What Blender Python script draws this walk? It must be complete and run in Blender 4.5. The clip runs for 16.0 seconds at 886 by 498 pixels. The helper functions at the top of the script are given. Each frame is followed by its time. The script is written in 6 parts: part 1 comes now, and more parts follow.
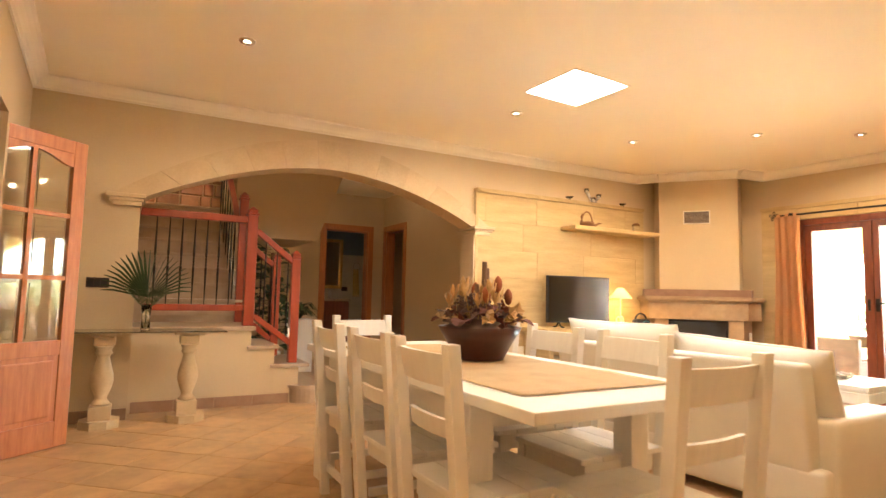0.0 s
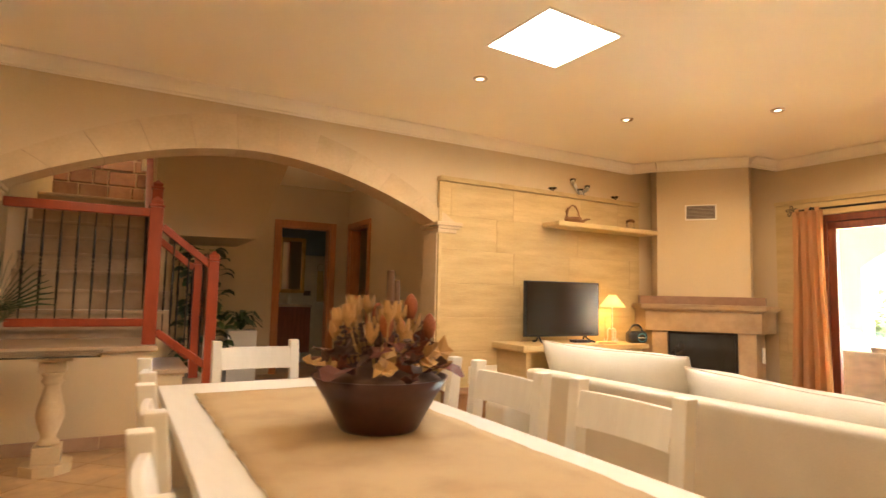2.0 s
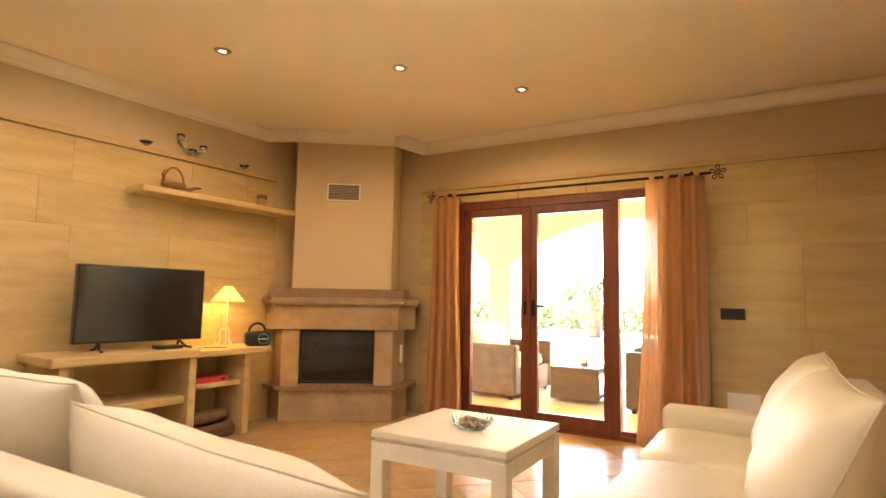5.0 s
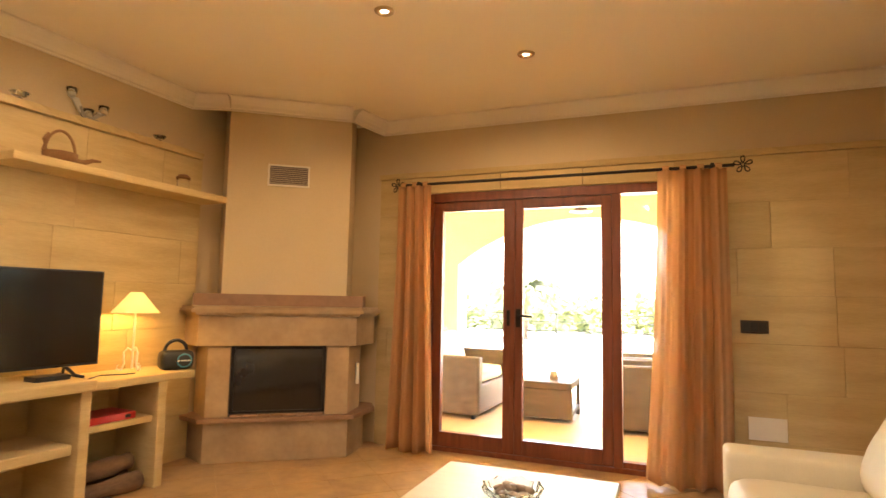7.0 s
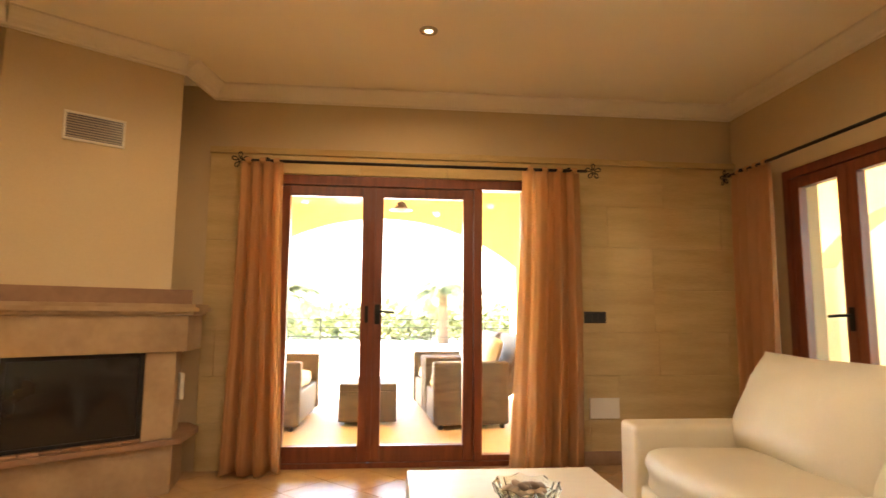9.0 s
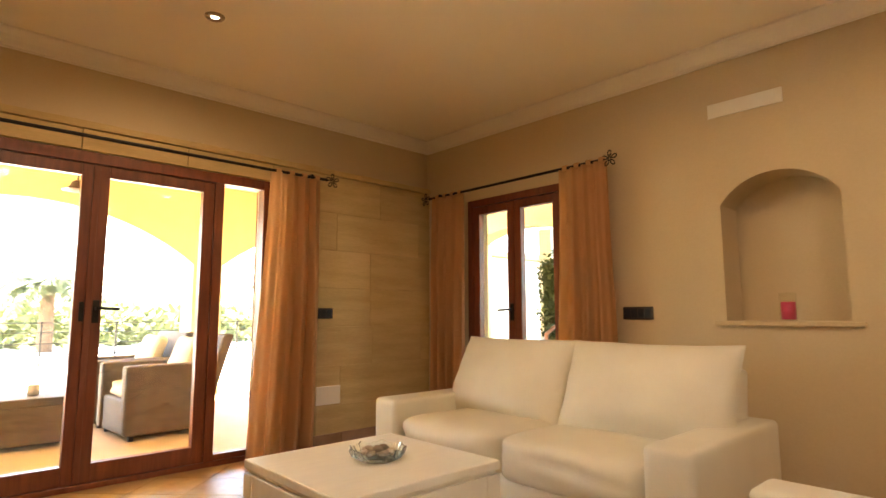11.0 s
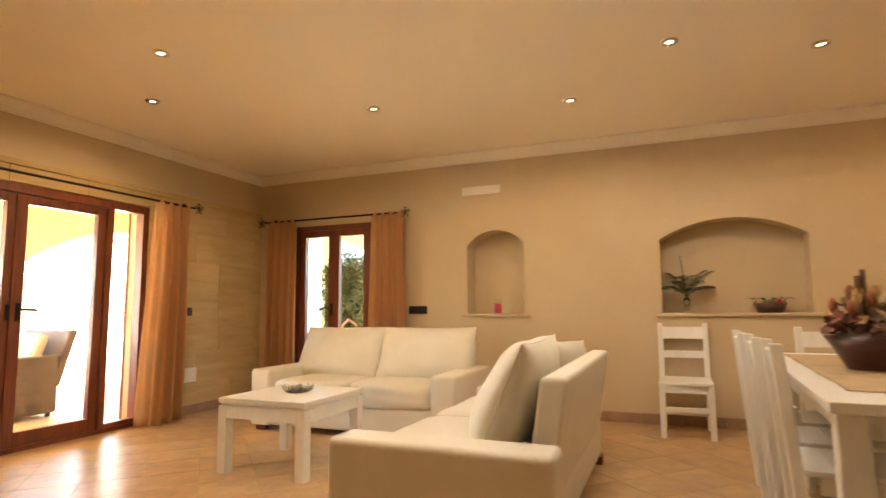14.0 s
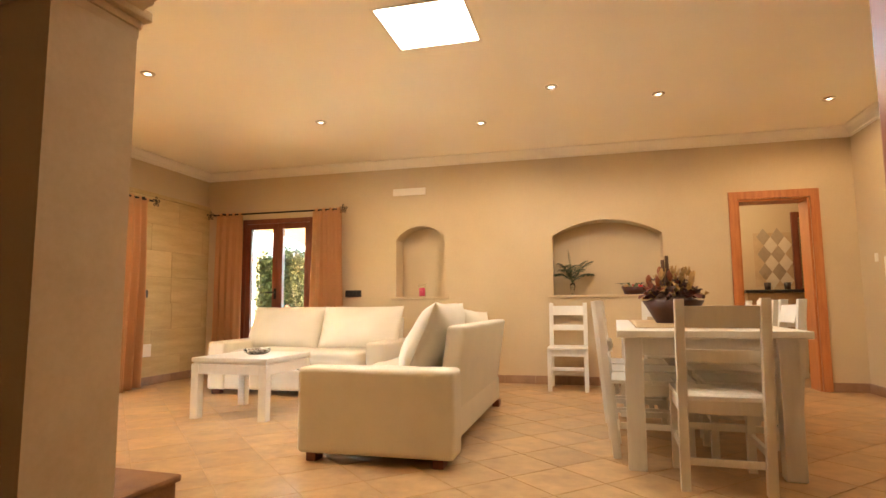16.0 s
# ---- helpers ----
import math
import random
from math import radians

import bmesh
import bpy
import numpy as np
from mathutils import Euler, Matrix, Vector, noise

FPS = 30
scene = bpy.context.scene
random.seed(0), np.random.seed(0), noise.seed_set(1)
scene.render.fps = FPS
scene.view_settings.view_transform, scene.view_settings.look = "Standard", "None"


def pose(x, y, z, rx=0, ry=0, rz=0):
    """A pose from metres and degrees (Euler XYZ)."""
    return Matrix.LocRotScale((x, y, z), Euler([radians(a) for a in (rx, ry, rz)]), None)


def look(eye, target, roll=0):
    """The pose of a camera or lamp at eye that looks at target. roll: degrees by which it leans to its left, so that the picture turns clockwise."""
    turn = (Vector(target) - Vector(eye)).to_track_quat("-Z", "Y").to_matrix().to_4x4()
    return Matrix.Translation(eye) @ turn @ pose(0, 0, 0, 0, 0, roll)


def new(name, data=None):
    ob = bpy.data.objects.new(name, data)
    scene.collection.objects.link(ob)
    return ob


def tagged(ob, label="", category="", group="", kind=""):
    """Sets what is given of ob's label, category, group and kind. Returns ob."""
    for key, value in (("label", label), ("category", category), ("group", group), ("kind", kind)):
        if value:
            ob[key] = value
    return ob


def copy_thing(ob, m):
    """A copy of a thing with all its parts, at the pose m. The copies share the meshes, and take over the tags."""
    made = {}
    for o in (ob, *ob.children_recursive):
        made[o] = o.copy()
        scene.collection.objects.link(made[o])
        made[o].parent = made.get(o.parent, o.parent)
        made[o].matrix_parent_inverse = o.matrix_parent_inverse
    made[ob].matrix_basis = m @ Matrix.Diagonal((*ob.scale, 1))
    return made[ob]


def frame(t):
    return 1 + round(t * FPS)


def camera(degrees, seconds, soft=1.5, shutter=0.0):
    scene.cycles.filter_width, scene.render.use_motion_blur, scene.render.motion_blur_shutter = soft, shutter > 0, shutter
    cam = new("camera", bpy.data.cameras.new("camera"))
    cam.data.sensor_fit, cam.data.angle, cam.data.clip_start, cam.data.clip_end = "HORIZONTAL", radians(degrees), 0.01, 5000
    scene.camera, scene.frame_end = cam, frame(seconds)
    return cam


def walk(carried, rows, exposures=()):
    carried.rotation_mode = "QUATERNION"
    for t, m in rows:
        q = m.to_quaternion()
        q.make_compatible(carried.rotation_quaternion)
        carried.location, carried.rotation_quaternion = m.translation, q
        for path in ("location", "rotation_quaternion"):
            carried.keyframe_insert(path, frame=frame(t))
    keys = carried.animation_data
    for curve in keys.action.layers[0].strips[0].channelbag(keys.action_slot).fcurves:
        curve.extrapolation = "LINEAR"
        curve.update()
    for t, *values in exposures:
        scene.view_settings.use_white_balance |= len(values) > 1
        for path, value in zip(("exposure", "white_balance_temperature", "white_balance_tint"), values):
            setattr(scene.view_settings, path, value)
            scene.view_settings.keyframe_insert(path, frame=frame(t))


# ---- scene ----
cam = camera(76.7, 16.0, shutter=0.4)
PATH = [
    (0, (0.352, 0.078, 1.057), (1.402, 1.773, 1.223), 1.3),
    (0.5, (0.476, 0.363, 1.094), (1.519, 2.061, 1.259), 1.3),
    (1, (0.656, 0.563, 1.122), (1.698, 2.261, 1.292), 1.2),
    (1.5, (0.933, 0.688, 1.153), (1.975, 2.387, 1.315), 1.3),
    (2, (1.19, 0.765, 1.155), (2.256, 2.449, 1.32), 1.3),
    (2.5, (1.428, 0.792, 1.163), (2.706, 2.321, 1.336), 1.2),
    (3, (1.711, 0.755, 1.17), (3.153, 2.13, 1.344), 1.3),
    (3.5, (1.949, 0.793, 1.208), (3.53, 2.006, 1.375), 1.3),
    (4, (2.249, 0.763, 1.174), (3.928, 1.835, 1.348), 1.4),
    (4.5, (2.526, 0.815, 1.125), (4.238, 1.833, 1.301), 1.2),
    (4.7, (2.617, 0.836, 1.114), (4.331, 1.851, 1.293), 1.1),
    (7, (3.28, 1.697, 1.187), (5.132, 2.43, 1.369), 1.1),
    (7.5, (3.322, 1.903, 1.181), (5.236, 2.453, 1.365), 1.0),
    (8, (3.377, 2.118, 1.155), (5.336, 2.471, 1.352), 1.0),
    (8.5, (3.411, 2.377, 1.122), (5.394, 2.521, 1.333), 0.8),
    (9, (3.457, 2.66, 1.078), (5.435, 2.473, 1.303), 0.5),
    (9.5, (3.514, 2.873, 1.047), (5.448, 2.42, 1.278), 0.4),
    (10, (3.55, 3.109, 1.046), (5.377, 2.327, 1.273), 0.3),
    (10.2, (3.545, 3.20, 1.035), (5.273, 2.227, 1.265), 0.1),
    (12.3, (3.309, 4.353, 1.046), (4.539, 2.792, 1.273), -0.3),
    (12.5, (3.268, 4.526, 1.074), (4.414, 2.902, 1.296), -0.6),
    (13, (3.146, 4.869, 1.074), (4.121, 3.137, 1.293), -0.5),
    (13.5, (3.014, 5.218, 1.068), (3.911, 3.444, 1.286), -0.6),
    (14, (2.844, 5.553, 1.059), (3.587, 3.708, 1.271), -0.5),
    (14.5, (2.711, 5.861, 1.0), (3.33, 3.971, 1.209), -0.5),
    (15, (2.649, 6.169, 0.941), (3.182, 4.252, 1.148), -0.5),
    (15.5, (2.578, 6.41, 0.896), (3.077, 4.484, 1.106), -0.4),
    (16, (2.525, 6.53, 0.885), (3.023, 4.604, 1.088), -0.4),
]
EXPOSURES = [(0, 5.7, 5900, 10), (0.5, 5.45, 6100, 10), (1.5, 5.35, 6250, 10), (2, 5.25, 6250, 10), (3, 5.05, 6450, 10), (4.5, 4.85, 6700, 10), (7, 4.8, 6850, 10), (8.5, 4.6, 6900, 10), (10, 4.25, 6900, 10), (12.5, 4.3, 6650, 10), (13.5, 4.5, 6600, 10), (14.5, 4.8, 6500, 10), (15.5, 5, 6250, 10), (16, 5.15, 6200, 10)]
walk(cam, [(t, look(eye, target, roll)) for t, eye, target, roll in PATH], EXPOSURES)

# ---- world, sun, large lights ----
world = bpy.data.worlds.new("sky")
scene.world = world
world.use_nodes = True
wn = world.node_tree.nodes
sky = wn.new("ShaderNodeTexSky")
sky.sky_type, sky.sun_disc, sky.sun_elevation, sky.sun_rotation = "NISHITA", False, radians(54), radians(45)
world.node_tree.links.new(sky.outputs[0], wn["Background"].inputs[0])
wn["Background"].inputs[1].default_value = 0.15
SUN_DATA = bpy.data.lights.new("sun", "SUN")
SUN_DATA.energy, SUN_DATA.angle, SUN_DATA.color = 5.0, radians(0.6), (1.0, 0.92, 0.80)
SUN = new("sun", SUN_DATA)
SUN.matrix_world = look((18, 12, 20), (8, 2, 0))
WARM = (1.0, 0.69, 0.395)
SPOT_WATTS, TABLE_LAMP_WATTS = 1.15, 0.45


# ---- materials ----


def mat(name, a, b=None, rough=0.6, grain=40.0, cloud=2.5, bump=0.1, metal=0.0, stretch=(1, 1, 1), per=0.0, spec=0.5, sheen=0.0, glow=None, grain_mix=0.35):
    """Two colours mixed by noise at two scales, with a fine relief; per: how far each object differs in brightness."""
    b = b or tuple(c * 0.8 for c in a)
    m = bpy.data.materials.new(name)
    m.use_nodes = True
    t = m.node_tree
    p = t.nodes["Principled BSDF"]
    co = t.nodes.new("ShaderNodeTexCoord")
    mp = t.nodes.new("ShaderNodeMapping")
    mp.inputs["Scale"].default_value = stretch
    t.links.new(co.outputs["Object"], mp.inputs[0])
    info = t.nodes.new("ShaderNodeObjectInfo")
    shift = t.nodes.new("ShaderNodeVectorMath")
    shift.operation = "MULTIPLY_ADD"
    comb = t.nodes.new("ShaderNodeCombineXYZ")
    for i in range(3):
        t.links.new(info.outputs["Random"], comb.inputs[i])
    t.links.new(comb.outputs[0], shift.inputs[0])
    shift.inputs[1].default_value = (37, 53, 71)
    t.links.new(mp.outputs[0], shift.inputs[2])
    n1, n2 = t.nodes.new("ShaderNodeTexNoise"), t.nodes.new("ShaderNodeTexNoise")
    n1.inputs["Scale"].default_value, n1.inputs["Detail"].default_value = cloud, 4
    n2.inputs["Scale"].default_value, n2.inputs["Detail"].default_value = grain, 3
    for n in (n1, n2):
        t.links.new(shift.outputs[0], n.inputs[0])
    mix = t.nodes.new("ShaderNodeMath")
    mix.operation = "MULTIPLY_ADD"
    t.links.new(n2.outputs[0], mix.inputs[0])
    mix.inputs[1].default_value = grain_mix
    t.links.new(n1.outputs[0], mix.inputs[2])
    ramp = t.nodes.new("ShaderNodeValToRGB")
    ramp.color_ramp.elements[0].position, ramp.color_ramp.elements[1].position = 0.42, 0.85
    ramp.color_ramp.elements[0].color, ramp.color_ramp.elements[1].color = (*b, 1), (*a, 1)
    t.links.new(mix.outputs[0], ramp.inputs[0])
    colour = ramp.outputs[0]
    if per:
        hsv = t.nodes.new("ShaderNodeHueSaturation")
        mr = t.nodes.new("ShaderNodeMapRange")
        mr.inputs[3].default_value, mr.inputs[4].default_value = 1 - per, 1 + per
        t.links.new(info.outputs["Random"], mr.inputs[0])
        t.links.new(mr.outputs[0], hsv.inputs["Value"])
        t.links.new(colour, hsv.inputs["Color"])
        colour = hsv.outputs[0]
    t.links.new(colour, p.inputs["Base Color"])
    rr = t.nodes.new("ShaderNodeMapRange")
    rr.inputs[3].default_value, rr.inputs[4].default_value = max(rough - 0.08, 0.02), min(rough + 0.1, 1)
    t.links.new(n1.outputs[0], rr.inputs[0])
    t.links.new(rr.outputs[0], p.inputs["Roughness"])
    p.inputs["Metallic"].default_value, p.inputs["Specular IOR Level"].default_value = metal, spec
    if bump:
        bp = t.nodes.new("ShaderNodeBump")
        bp.inputs["Strength"].default_value, bp.inputs["Distance"].default_value = bump, 0.01
        t.links.new(mix.outputs[0], bp.inputs["Height"])
        t.links.new(bp.outputs[0], p.inputs["Normal"])
    if sheen:
        p.inputs["Sheen Weight"].default_value = sheen
    if glow:
        p.inputs["Emission Color"].default_value, p.inputs["Emission Strength"].default_value = (*glow[:3], 1), glow[3]
    return m


def glass_mat(name, tint, rough=0.0):
    m = bpy.data.materials.new(name)
    m.use_nodes = True
    p = m.node_tree.nodes["Principled BSDF"]
    p.inputs["Base Color"].default_value, p.inputs["Roughness"].default_value = (*tint, 1), rough
    p.inputs["Transmission Weight"].default_value, p.inputs["IOR"].default_value = 1.0, 1.45
    return m


def pane_mat(name, tint):
    """A thin window pane: clear with a faint mirror."""
    m = bpy.data.materials.new(name)
    m.use_nodes = True
    t = m.node_tree
    t.nodes.remove(t.nodes["Principled BSDF"])
    clear, gloss, mix, edge, power, scale_ = (t.nodes.new("ShaderNode" + k) for k in ("BsdfTransparent", "BsdfGlossy", "MixShader", "LayerWeight", "Math", "Math"))
    clear.inputs[0].default_value, gloss.inputs["Roughness"].default_value = (*tint, 1), 0.01
    edge.inputs[0].default_value = 0.5
    power.operation, scale_.operation = "POWER", "MULTIPLY_ADD"
    power.inputs[1].default_value, scale_.inputs[1].default_value, scale_.inputs[2].default_value = 4.0, 0.5, 0.03
    t.links.new(edge.outputs["Facing"], power.inputs[0])
    t.links.new(power.outputs[0], scale_.inputs[0])
    t.links.new(scale_.outputs[0], mix.inputs[0])
    t.links.new(clear.outputs[0], mix.inputs[1])
    t.links.new(gloss.outputs[0], mix.inputs[2])
    t.links.new(mix.outputs[0], t.nodes["Material Output"].inputs[0])
    return m


def cloth_mat(name, a, b, through_share, open_share):
    """A woven curtain that lets light shine through."""
    m = mat(name, a, b, rough=0.9, grain=420, cloud=5, bump=0.25, stretch=(1, 1, 0.35), sheen=0.1)
    t = m.node_tree
    p = t.nodes["Principled BSDF"]
    tl, tr, m1, m2 = (t.nodes.new("ShaderNode" + k) for k in ("BsdfTranslucent", "BsdfTransparent", "MixShader", "MixShader"))
    tl.inputs[0].default_value = (*a, 1)
    m1.inputs[0].default_value, m2.inputs[0].default_value = through_share, open_share
    t.links.new(p.outputs[0], m1.inputs[1])
    t.links.new(tl.outputs[0], m1.inputs[2])
    t.links.new(m1.outputs[0], m2.inputs[1])
    t.links.new(tr.outputs[0], m2.inputs[2])
    t.links.new(m2.outputs[0], t.nodes["Material Output"].inputs[0])
    return m


PLASTER = mat("cream_plaster", (0.615, 0.485, 0.30), (0.555, 0.425, 0.25), rough=0.85, grain=90, cloud=1.2, bump=0.12)
CEILING = mat("ceiling_paint", (0.93, 0.85, 0.68), (0.90, 0.81, 0.63), rough=0.9, grain=70, cloud=0.8, bump=0.05)
CORNICE = mat("cornice_paint", (0.86, 0.79, 0.66), (0.81, 0.735, 0.60), rough=0.8, grain=60, cloud=2, bump=0.05)
STONE = mat("cut_sandstone", (0.60, 0.445, 0.215), (0.47, 0.335, 0.145), rough=0.8, grain=30, cloud=2.6, bump=0.45, stretch=(0.8, 0.8, 5.0), per=0.05)
TRIMSTONE = mat("arch_stone", (0.62, 0.48, 0.29), (0.51, 0.38, 0.215), rough=0.75, grain=45, cloud=3, bump=0.2, per=0.025)
FIRESTONE = mat("fireplace_stone", (0.45, 0.31, 0.17), (0.30, 0.19, 0.095), rough=0.6, grain=24, cloud=3.5, bump=0.15, per=0.05)
FIREDARK = mat("fireplace_red_stone", (0.32, 0.18, 0.10), (0.21, 0.11, 0.06), rough=0.55, grain=24, cloud=5, bump=0.15, per=0.14)
TILE = mat("terracotta_tile", (0.56, 0.365, 0.18), (0.35, 0.21, 0.095), rough=0.32, grain=18, cloud=5.5, bump=0.07, per=0.09, spec=0.45)
GROUT = mat("grout", (0.58, 0.42, 0.25), (0.47, 0.33, 0.19), rough=0.9, grain=200, cloud=8)
SKIRT = mat("skirting_tile", (0.36, 0.22, 0.13), (0.26, 0.15, 0.08), rough=0.45, grain=25, cloud=6, bump=0.05, per=0.1)
WHITE = mat("white_lacquer", (0.78, 0.75, 0.67), (0.73, 0.695, 0.615), rough=0.38, grain=30, cloud=6, bump=0.04, stretch=(6, 1, 1), per=0.03)
LEATHER = mat("white_leather", (0.72, 0.66, 0.53), (0.66, 0.60, 0.475), rough=0.46, grain=130, cloud=5, bump=0.22, per=0.02)
REDWOOD = mat("red_stained_pine", (0.33, 0.055, 0.018), (0.22, 0.032, 0.012), rough=0.32, grain=26, cloud=4, bump=0.06, stretch=(3, 3, 0.6))
DOORWOOD = mat("orange_pine", (0.52, 0.20, 0.06), (0.38, 0.125, 0.035), rough=0.35, grain=30, cloud=5, bump=0.07, stretch=(7, 7, 0.7))
FRAMEWOOD = mat("mahogany_frame", (0.22, 0.06, 0.025), (0.13, 0.032, 0.014), rough=0.35, grain=30, cloud=5, bump=0.05, stretch=(6, 6, 0.6))
IRON = mat("black_iron", (0.03, 0.026, 0.022), (0.018, 0.015, 0.013), rough=0.45, grain=80, cloud=8, metal=0.7)
PLASTIC = mat("black_plastic", (0.018, 0.018, 0.02), (0.01, 0.01, 0.012), rough=0.3, grain=90, cloud=6, bump=0.02)
SCREEN = mat("tv_screen", (0.010, 0.009, 0.008), (0.008, 0.007, 0.006), rough=0.16, grain=20, cloud=2, bump=0.0, spec=1.0)
SWITCH = mat("brown_switch", (0.05, 0.028, 0.018), (0.035, 0.02, 0.013), rough=0.3, grain=60, cloud=6, bump=0.0)
BLANKET = mat("jute_cloth", (0.50, 0.36, 0.19), (0.38, 0.26, 0.13), rough=0.95, grain=330, cloud=7, bump=0.5, grain_mix=0.6)
BOWLWOOD = mat("dark_bowl", (0.075, 0.022, 0.012), (0.04, 0.012, 0.008), rough=0.35, grain=40, cloud=7, bump=0.08)
CURTAIN = cloth_mat("orange_linen", (0.64, 0.365, 0.17), (0.53, 0.285, 0.125), 0.5, 0.0)
# Tree green bleached here to stand in for haze and outdoor glare.
HAZE = mat("haze_tinted_trees", (0.5, 0.5, 0.36), (0.38, 0.4, 0.26), rough=1.0, grain=2, cloud=0.3)
# Leaf colour lightened well past the hedge's to imitate glaring sunlight.
SHRUB = mat("shrub_painted_sunlit", (0.30, 0.31, 0.13), (0.17, 0.19, 0.07), rough=0.7, grain=20, cloud=2)
SHEER = cloth_mat("thin_linen_edge", (0.72, 0.45, 0.22), (0.62, 0.36, 0.16), 0.6, 0.16)
GLASS = glass_mat("clear_glass", (0.97, 0.98, 0.96))
TABLEGLASS = glass_mat("smoked_glass", (0.55, 0.6, 0.55))
BOTTLE = glass_mat("ribbed_glass", (0.92, 0.95, 0.92), 0.12)
FROST = mat("frosted_glass", (0.62, 0.60, 0.54), (0.52, 0.50, 0.45), rough=0.25, grain=60, cloud=6, bump=0.02)
FROST.node_tree.nodes["Principled BSDF"].inputs["Transmission Weight"].default_value = 0.5
PANE = pane_mat("window_pane", (0.96, 0.97, 0.95))
FIREGLASS = mat("sooty_fireglass", (0.012, 0.009, 0.008), (0.02, 0.014, 0.011), rough=0.07, grain=14, cloud=3, bump=0.0)
SHADE = mat("yellow_lamp_shade", (0.85, 0.68, 0.35), (0.8, 0.62, 0.3), rough=0.9, grain=150, cloud=4, glow=(1.0, 0.60, 0.14, 0.045))
BULB = mat("lit_bulb", (1, 0.9, 0.7), (1, 0.9, 0.7), bump=0, glow=(1.0, 0.86, 0.62, 0.5))
COLDBULB = mat("lit_cold_bulb", (1, 1, 1), (1, 1, 1), bump=0, glow=(0.85, 0.93, 1.0, 0.5))
DAYPANEL = mat("skylight_panel", (1, 1, 1), (0.98, 0.98, 0.98), bump=0, glow=(1.0, 0.95, 0.86, 1.1))
NICKEL = mat("brushed_brass", (0.55, 0.45, 0.28), (0.42, 0.33, 0.2), rough=0.28, grain=60, cloud=8, metal=1.0)
LEAF = mat("green_leaf", (0.045, 0.085, 0.022), (0.02, 0.045, 0.012), rough=0.45, grain=30, cloud=6, per=0.25)
PALE = mat("pale_leaf", (0.16, 0.18, 0.08), (0.09, 0.11, 0.04), rough=0.5, grain=30, cloud=6, per=0.2)
DRYRED = mat("dried_red_leaf", (0.17, 0.045, 0.02), (0.08, 0.018, 0.01), rough=0.7, grain=40, cloud=8, per=0.3)
DRYGOLD = mat("dried_gold_leaf", (0.52, 0.33, 0.12), (0.36, 0.20, 0.07), rough=0.7, grain=40, cloud=8, per=0.25)
DRYGREY = mat("dried_lavender", (0.16, 0.10, 0.075), (0.08, 0.045, 0.035), rough=0.85, grain=60, cloud=10, per=0.2)
THISTLE = mat("orange_thistle", (0.34, 0.11, 0.035), (0.2, 0.055, 0.02), rough=0.85, grain=150, cloud=10, bump=0.6)
BARK = mat("bark", (0.20, 0.12, 0.07), (0.10, 0.055, 0.03), rough=0.9, grain=30, cloud=6, bump=0.6, stretch=(3, 3, 1))
WICKER = mat("grey_brown_wicker", (0.17, 0.125, 0.09), (0.085, 0.06, 0.042), rough=0.6, grain=120, cloud=9, bump=0.6, stretch=(1, 1, 2.5))
STRAW = mat("woven_straw", (0.30, 0.15, 0.055), (0.17, 0.075, 0.025), rough=0.8, grain=140, cloud=9, bump=0.6)
CUSHION = mat("cream_canvas", (0.74, 0.67, 0.53), (0.66, 0.58, 0.44), rough=0.9, grain=250, cloud=5, bump=0.2)
YELLOW = mat("yellow_render", (0.80, 0.67, 0.38), (0.74, 0.60, 0.32), rough=0.9, grain=60, cloud=1.2, bump=0.15)
WHITEWALL = mat("white_render", (0.8, 0.77, 0.7), (0.74, 0.7, 0.62), rough=0.9, grain=60, cloud=1.2, bump=0.15)
PATIO = mat("terrace_tile", (0.62, 0.45, 0.28), (0.52, 0.36, 0.2), rough=0.6, grain=20, cloud=3, per=0.05)
GRASS = mat("dry_lawn", (0.24, 0.23, 0.10), (0.16, 0.15, 0.07), rough=0.95, grain=30, cloud=0.6, bump=0.4)
HEDGE = mat("hedge_leaf", (0.10, 0.13, 0.035), (0.05, 0.075, 0.02), rough=0.6, grain=20, cloud=3, per=0.2)
ROOFTILE = mat("clay_roof", (0.45, 0.25, 0.14), (0.36, 0.18, 0.1), rough=0.85, grain=25, cloud=3, per=0.1)
RED = mat("red_binder", (0.50, 0.02, 0.02), (0.4, 0.015, 0.015), rough=0.4, grain=60, cloud=6, bump=0.02)
BLUE = mat("blue_plastic", (0.05, 0.25, 0.35), (0.04, 0.2, 0.3), rough=0.3, grain=60, cloud=6, bump=0.0)
PINK = mat("pink_wax", (0.60, 0.06, 0.12), (0.5, 0.04, 0.09), rough=0.4, grain=40, cloud=6, bump=0.02)
PEBBLE = mat("pebble", (0.42, 0.33, 0.25), (0.2, 0.14, 0.1), rough=0.6, grain=30, cloud=9, per=0.4)
PLAQUE = mat("cream_plaque", (0.82, 0.77, 0.66), (0.78, 0.72, 0.6), rough=0.5, grain=30, cloud=4)
RUBBLE = mat("red_rubble_stone", (0.36, 0.19, 0.11), (0.22, 0.10, 0.06), rough=0.9, grain=18, cloud=4, bump=0.7, per=0.25)
MARBLE = mat("stair_stone", (0.50, 0.38, 0.26), (0.38, 0.27, 0.17), rough=0.35, grain=20, cloud=4, bump=0.05, per=0.05)
BATH = mat("blue_bath_wall", (0.22, 0.30, 0.33), (0.18, 0.25, 0.28), rough=0.6, grain=30, cloud=2)
GOLD = mat("gilt_frame", (0.65, 0.42, 0.14), (0.45, 0.27, 0.08), rough=0.35, grain=60, cloud=9, metal=0.8)
TOWEL = mat("yellow_towel", (0.62, 0.42, 0.14), (0.5, 0.32, 0.1), rough=0.95, grain=260, cloud=8, bump=0.5)
